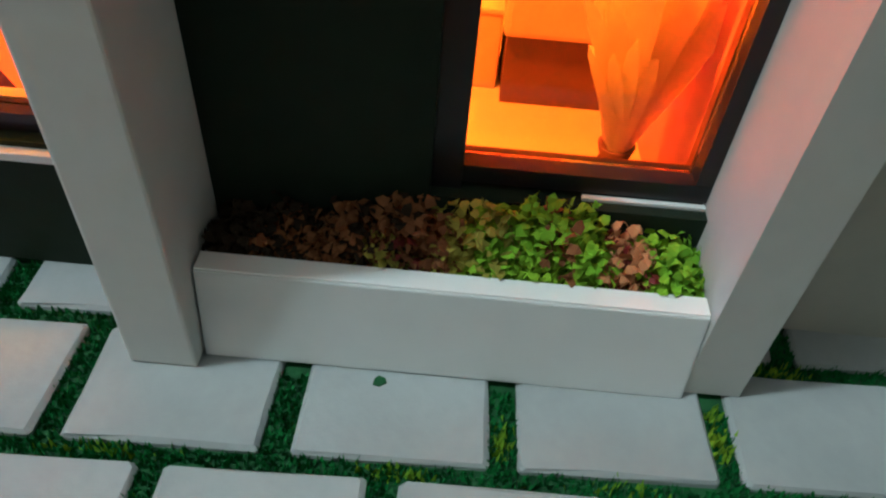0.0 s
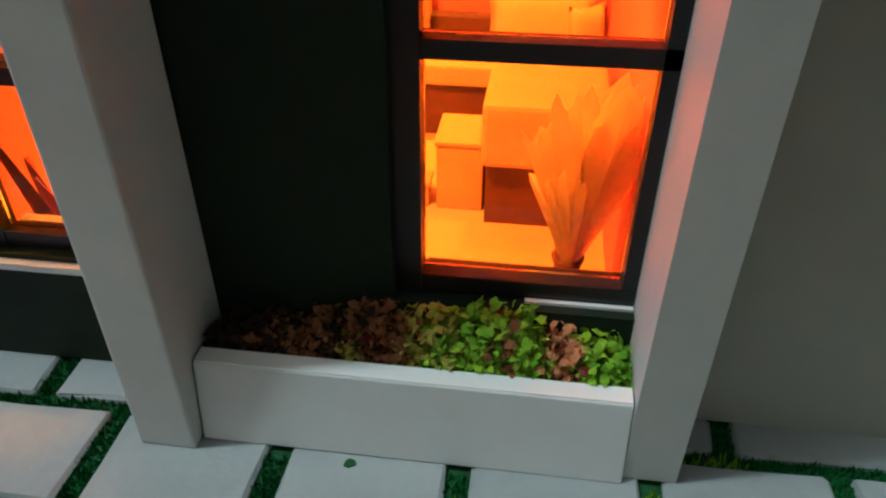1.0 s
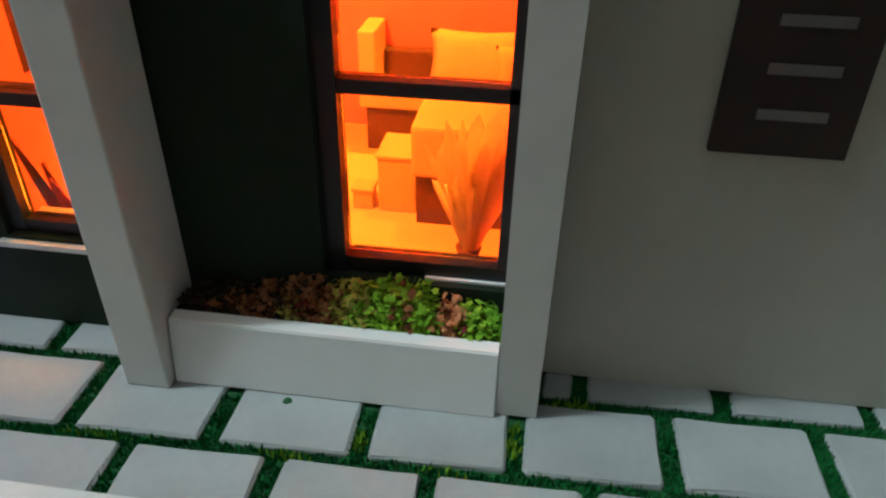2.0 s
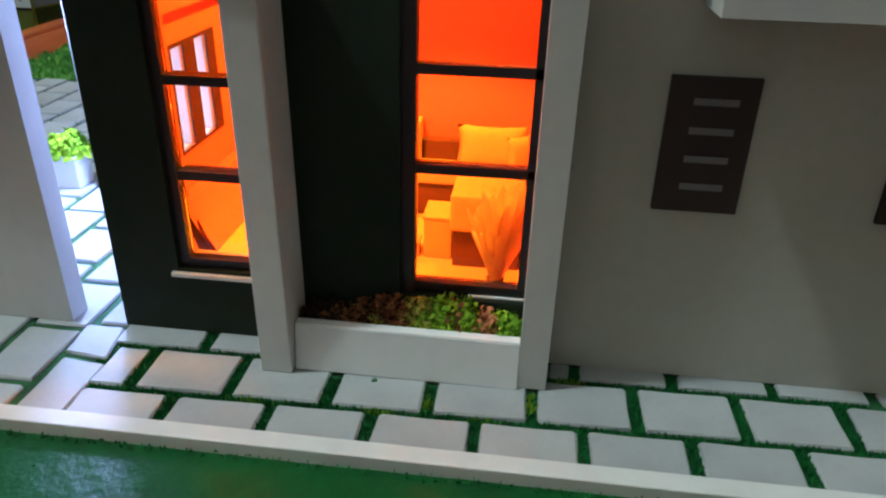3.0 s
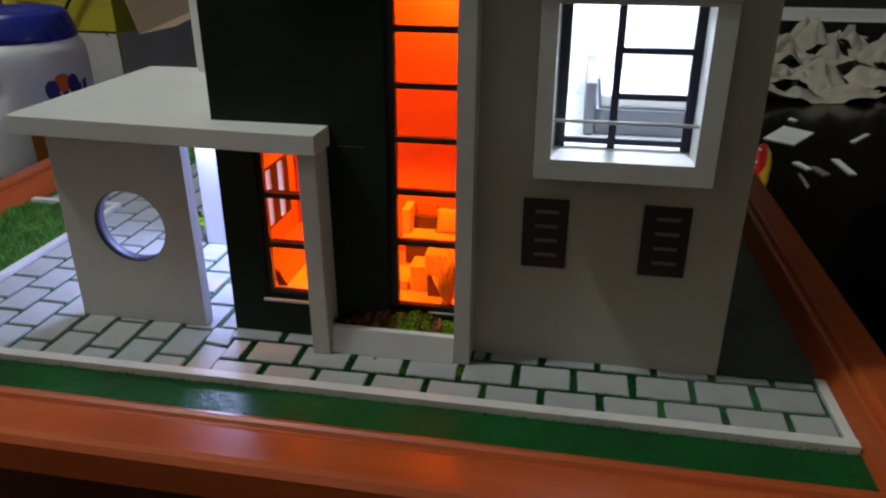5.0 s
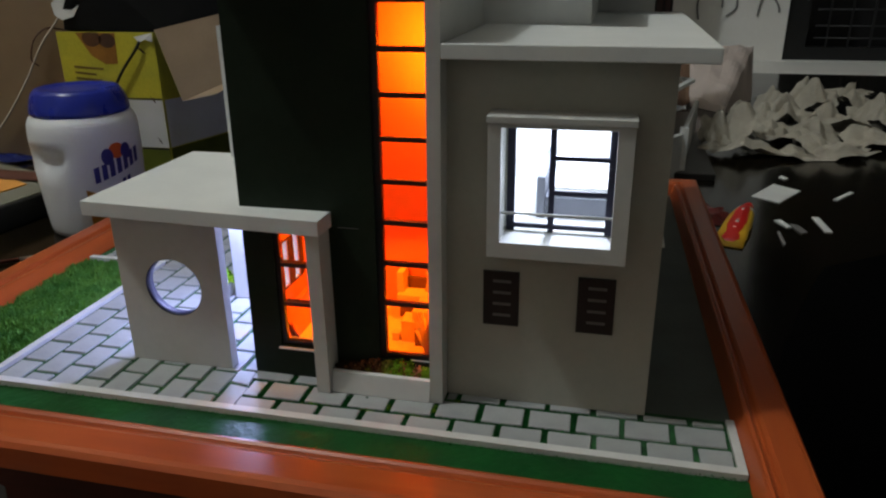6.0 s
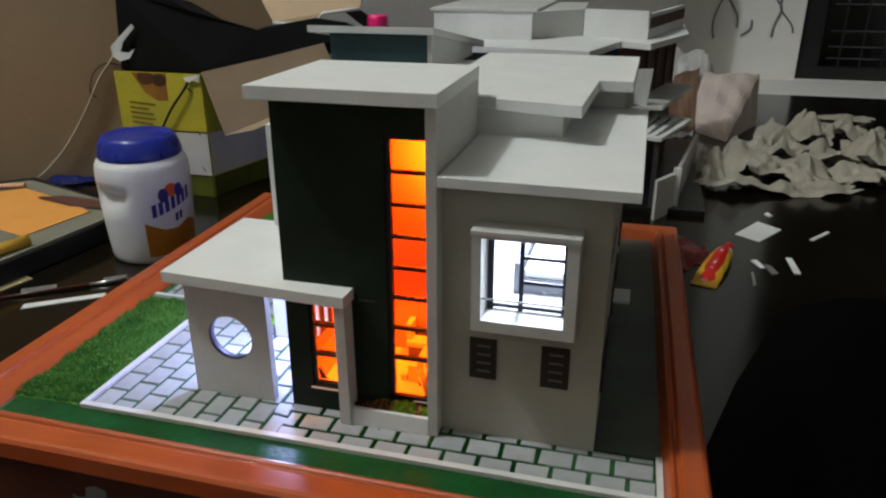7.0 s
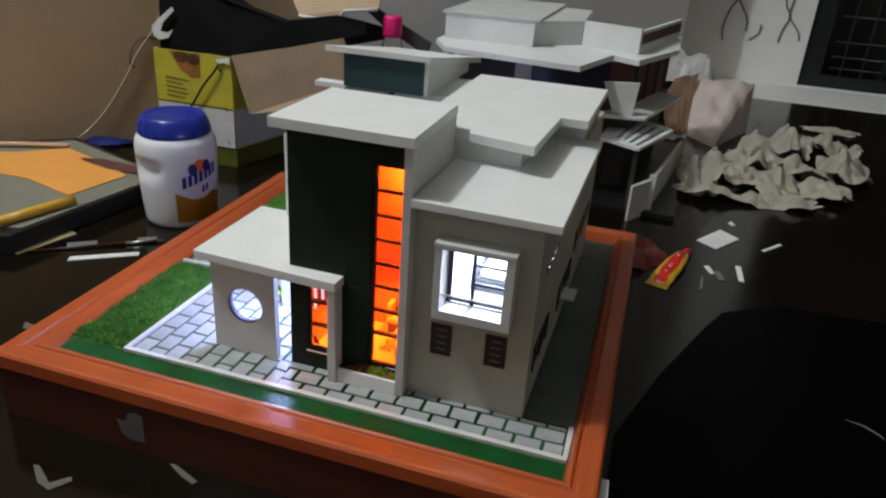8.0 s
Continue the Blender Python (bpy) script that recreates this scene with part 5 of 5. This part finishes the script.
solo("brown_stick", sheet([(-38.2, 28.0, -1.45), (-36.0, 28.0, -1.2), (-31.2, 27.9, -1.25), (-31.0, 27.2, -1.5), (-34.5, 27.2, -1.58)], 0.25), M["redbrown"], "pointed dark red-brown wooden stick", "stick", base=(-35, 27.6, -1.5))
cutter = thing("yellow_cutter", (-32.2, 17.6, -1.6), "yellow plastic cutter on the edge of the card", "cutter")
part("handle", tube([(-31.5, 19.9, -1.34), (-31.9, 18.2, -1.28), (-32.3, 16.6, -1.28), (-32.9, 14.4, -1.3)], 0.38, 10), M["yellowplastic"], cutter)
part("blade", tube([(-32.9, 14.39, -1.4), (-33.4, 12.9, -1.5)], lambda s: 0.18 - 0.1 * s), M["metal"], cutter, "dark metal blade")
solo("tan_paper_sheet", prism([(-29.9, 18.1), (-31.0, 13.8), (-35.0, 13.0), (-36.0, 15.5), (-33.6, 18.4), (-32.4, 18.9)], TABLE_Z + 0.02, TABLE_Z + 0.08), M["tanpaper"], "tan paper sheet beside the black case", "paper", base=(-33, 16, TABLE_Z))
crumple("blue_plastic_bag", -43.0, 36.3, 2.8, 1.0, 1.2, 41.0, M["bluebag"], "small crumpled dark blue plastic bag by the wall", "bag", 0.25, 0.75, 1.2)
cable = smooth_line([(-38.6, 42.3, 16.0), (-38.73, 42.15, 12.4), (-38.84, 42.02, 10.5), (-39.44, 41.32, 8.1), (-40.62, 39.93, 5.75), (-41.71, 38.65, 2.9), (-43.31, 36.78, -0.4), (-45.07, 34.7, -2.6), (-46.53, 32.99, -2.95), (-49.4, 29.6, -3.05), (-53, 25.4, -3.0)])
solo("wall_cable", tube(cable, 0.085, 8), M["cable"], "tan cable hanging down the wall onto the table", "cable", base=(-43, 37, 0))
solo("brown_cable", tube(smooth_line([(-35.4, 37.0, 7.6), (-37.6, 40.0, 7.0), (-39.38, 41.39, 6.9), (-40.17, 40.47, 7.1), (-40.87, 39.64, 6.3), (-41.18, 39.27, 4.8), (-40.9, 39.6, 4.2)]), 0.07, 6), M["brown"], "thin brown cable on the wall", "cable", base=(-39, 40, 3))

# pencilled loops on the far wall
for k, pts in enumerate((
    [(17.1, 114.3, 3.1), (16.75, 114.3, 5.4), (17.4, 114.3, 8.3), (18.4, 114.3, 10.2), (18.8, 114.3, 13)],
    [(20.45, 114.3, 4.9), (20.3, 114.3, 6.7), (19.2, 114.3, 8.6), (18.3, 114.3, 10.2), (18.5, 114.3, 13)],
    [(21.2, 114.3, 3.6), (22.5, 114.3, 4.7), (22.6, 114.3, 6.1)],
    [(25.8, 114.3, 3.6), (26.0, 114.3, 5.5), (26.7, 114.3, 7.8), (25.8, 114.3, 9.4), (25.2, 114.3, 12)],
    [(28.9, 114.3, 4.2), (28.5, 114.3, 5.5), (26.6, 114.3, 7.85), (26.6, 114.3, 9.6), (26.9, 114.3, 12)],
)):
    solo("wall_line_drawing", tube(smooth_line(pts), 0.14, 6), M["slit"], "dark grey looping line drawn on the pale wall", "drawing", "", "lines on the wall", base=pts[0])

# tape scraps on the tray front and side
solo("tape_scrap", sheet([(-11.2, 0.155, -1.5), (-10.95, 0.15, -1.6), (-10.6, 0.14, -1.45), (-10.55, 0.14, -1.05), (-10.1, 0.13, -0.9), (-9.7, 0.14, -1.05), (-9.75, 0.14, -1.7), (-9.75, 0.15, -2.5), (-10.5, 0.145, -2.55), (-11.0, 0.15, -2.3), (-11.05, 0.14, -1.9)], 0.014), M["tapegrey"], "crumpled white tape scrap stuck to the tray front", "tape", base=(-10.5, 0.15, -2))
solo("tape_scrap", prism([(10.41, 1.1), (10.72, 1.1), (10.76, 2.0), (10.7, 3.1), (10.41, 3.1)], -0.3, -0.26), M["board"], "white paper tab stuck to the tray side", "tape", base=(10.5, 2, -0.3))
scrap([(-8.4, 0.0), (-8.1, 0.05), (-6.6, -0.5), (-6.7, -0.72), (-7.4, -0.5)], "thin strip of clear tape on the table before the tray", M["shred"])
scrap([(-13.9, -2.25), (-13.6, -2.2), (-12.4, -2.9), (-11.8, -2.25), (-11.6, -2.45), (-12.1, -3.25), (-12.9, -3.05)], "bent grey tape shred on the table before the tray", M["shred"])
scrap([(-23.6, 7.0), (-22.7, 6.9), (-22.4, 6.5), (-23.2, 6.4)], "small pale paper chip beside the tray", M["tapegrey"])
scrap([(-21.8, 3.7), (-20.9, 3.6), (-20.6, 3.1), (-21.3, 2.9), (-21.9, 3.2)], "pale paper chip beside the tray corner", M["tapegrey"])
scrap([(22.4, 16.05), (23.2, 15.8), (23.8, 15.35), (24.1, 15.0), (24.0, 15.3), (23.3, 15.9)], "thin curved grey shred on the black table", M["slit"])

# ---- paving, laid piece by piece ----
paving = thing("paving", (0, 4, 0), "pale grey paving slabs with green joints round the house", "paving")
part("bed", prism([(-12.77, 3.35), (8.67, 3.46), (8.62, 5.6), (-4.6, 5.6), (-4.6, 18.0), (-16.3, 18.0), (-16.2, 12.67), (-12.77, 12.67)], -0.15, -0.06), M["joint"], paving)
laid = []


def slab(corners):
    """One board slab: four corners (x, y) in turn, with nicked corners, a soft top edge and a slight wobble."""
    b, j = bmesh.new(), random.uniform
    mid = Vector((sum(c[0] for c in corners) / 4, sum(c[1] for c in corners) / 4))
    line = []
    for k in range(4):
        p, c, q = Vector(corners[k - 1]), Vector(corners[k]), Vector(corners[(k + 1) % 4])
        cut = j(0.012, 0.035)
        line += [c + (p - c).normalized() * cut, c + (q - c).normalized() * cut, c.lerp(q, j(0.35, 0.65))]
    rings = []
    for z, inset in ((-0.07, 0.0), (-0.026, 0.004), (0.0, 0.03)):
        w = 0.008 if z > -0.05 else 0.0
        rings.append([b.verts.new((*(v + (mid - v).normalized() * inset + Vector((j(-w, w), j(-w, w)))), z)) for v in line])
    for lo, hi in zip(rings, rings[1:]):
        for i in range(len(lo)):
            k = (i + 1) % len(lo)
            b.faces.new((lo[i], lo[k], hi[k], hi[i]))
    b.faces.new(rings[-1])
    bmesh.ops.recalc_face_normals(b, faces=b.faces[:])
    me = mesh_of("paver", b, (*mid, 0.0))
    me.materials.append(M["paver"])
    ob = new("paver", me)
    ob.parent = paving
    ob.location = (Vector((*mid, j(-0.012, 0.0))) - Vector(paving["base"])) * U
    xs, ys = [c[0] for c in corners], [c[1] for c in corners]
    laid.append((min(xs), max(xs), min(ys), max(ys)))


def joint_line(row, x):
    """The joints between the front rows run a little askew."""
    return ((3.39, 0.008), (4.085, 0.022), (4.985, 0.02), (5.45, 0.0))[row][0] + ((3.39, 0.008), (4.085, 0.022), (4.985, 0.02), (5.45, 0.0))[row][1] * x


GX, GY = 0.075, 0.055  # half the width of the joints across and along
for row, first, pitch, ends in ((0, -3.63, 1.263, (-4.8, 8.62)), (1, -4.29, 1.277, (-4.8, 8.56)), (2, -3.7, 1.265, (-4.98, 8.56))):
    cuts = [ends[0] - GX] + [x for x in (first + pitch * k for k in range(-2, 12)) if ends[0] + 0.3 < x < ends[1] - 0.3] + [ends[1] + GX]
    for x0, x1 in zip(cuts, cuts[1:]):
        if row == 2 and -2.9 < (x0 + x1) / 2 < 0.9:
            if x1 < 1.0:
                continue
            x0 = 0.95
        lo, hi = GY if row else 0.0, GY
        j = random.uniform
        slab([(x0 + GX + j(-0.02, 0.02), joint_line(row, x0) + lo), (x1 - GX + j(-0.02, 0.02), joint_line(row, x1) + lo), (x1 - GX + j(-0.02, 0.02), joint_line(row + 1, x1) - hi), (x0 + GX + j(-0.02, 0.02), joint_line(row + 1, x0) - hi)])
slab([(-5.43, 3.36), (-4.802, 3.36), (-4.802, 4.43), (-5.43, 4.5)])
slab([(-5.5, 4.62), (-4.86, 4.54), (-4.99, 5.28), (-5.56, 5.28)])
x, k = -5.5, 0
while x > -15.9:
    left = max(x - 0.905, -15.9)
    y = (2.67 if k % 2 == 0 else 3.25)
    while y < 17.8:
        a, c = max(y, 3.32), min(y + 1.25, 17.9)
        if left < -12.8:
            a = max(a, 12.7)
        if c - a > 0.3:
            slab([(left + GX * 0.8, a + GY), (x - GX * 0.8, a + GY), (x - GX * 0.8, c - GY), (left + GX * 0.8, c - GY)])
        y += 1.25
    x, k = x - 0.905, k + 1
y = 5.3
while y < 17.0:
    slab([(-5.42, y + GY), (-4.99, y + GY), (-4.99, y + 1.25 - GY), (-5.42, y + 1.25 - GY)])
    y += 1.25

# turf standing in the joints: short dark blades, a few bright tufts
rnd = random.Random(21)


def blades(name, material, label, spots, wide, high):
    vs, fs = [], []
    for x, y in spots:
        a, w, n = rnd.uniform(0, 6.28), rnd.uniform(*wide), len(vs)
        vs += [(x - w * math.cos(a), y - w * math.sin(a), -0.06), (x + w * math.cos(a), y + w * math.sin(a), -0.06), (x + rnd.uniform(-0.02, 0.02), y + rnd.uniform(-0.02, 0.02), rnd.uniform(*high))]
        fs.append((n, n + 1, n + 2))
    me = bpy.data.meshes.new(name)
    me.from_pydata([(p * U, q * U, r * U) for p, q, r in vs], [], fs)
    me.materials.append(material)
    tagged(new(name, me), label, "turf", "", "stuff")


free = []
while len(free) < 12500:
    x, y = rnd.uniform(-5.0, 5.0), rnd.uniform(3.44, 5.34)
    if not any(x0 + 0.01 < x < x1 - 0.01 and y0 + 0.01 < y < y1 - 0.01 for x0, x1, y0, y1 in laid) and not (y > 4.66 and -2.8 < x < 1.0):
        free.append((x, y))
blades("joint_turf", M["turfblade"], "short dark green turf in the paving joints", free, (0.008, 0.02), (-0.04, 0.012))
fray = [(x, 3.13 + 0.0045 * x + rnd.gauss(-0.05, 0.03)) for x in (rnd.uniform(-13.0, 8.85) for _ in range(1000))]
fray += [(-13.05 + rnd.gauss(-0.04, 0.05), rnd.uniform(3.2, 12.4)) for _ in range(900)]
fray += [(8.8 + rnd.gauss(0.06, 0.05), rnd.uniform(3.2, 5.5)) for _ in range(260)]
blades("kerb_turf", M["turfblade"], "frayed green turf along the white kerbs", fray, (0.012, 0.035), (-0.055, 0.0))
tufts = []
for x0, y0, wide, deep, count in ((0.8, 4.42, 0.06, 0.12, 70), (-0.48, 4.3, 0.06, 0.12, 70), (0.8, 4.62, 0.05, 0.06, 30), (-1.05, 4.06, 0.2, 0.05, 50), (-2.7, 4.03, 0.3, 0.05, 40), (1.3, 4.99, 0.2, 0.04, 40), (0.2, 4.09, 0.3, 0.04, 30)):
    tufts += [(x0 + rnd.gauss(0, 0.5) * wide, y0 + rnd.gauss(0, 0.5) * deep) for _ in range(count)]
blades("joint_tufts", M["leaf"], "bright green turf tufts in the paving joints", tufts, (0.01, 0.022), (-0.02, 0.05))
solo("moss_fleck", prism([(-1.25, 4.6), (-1.21, 4.59), (-1.17, 4.62), (-1.18, 4.65), (-1.22, 4.665), (-1.245, 4.64)], -0.012, 0.006), M["joint"], "tiny dark green moss fleck lying on a paving slab", "moss", base=(-1.21, 4.62, 0))
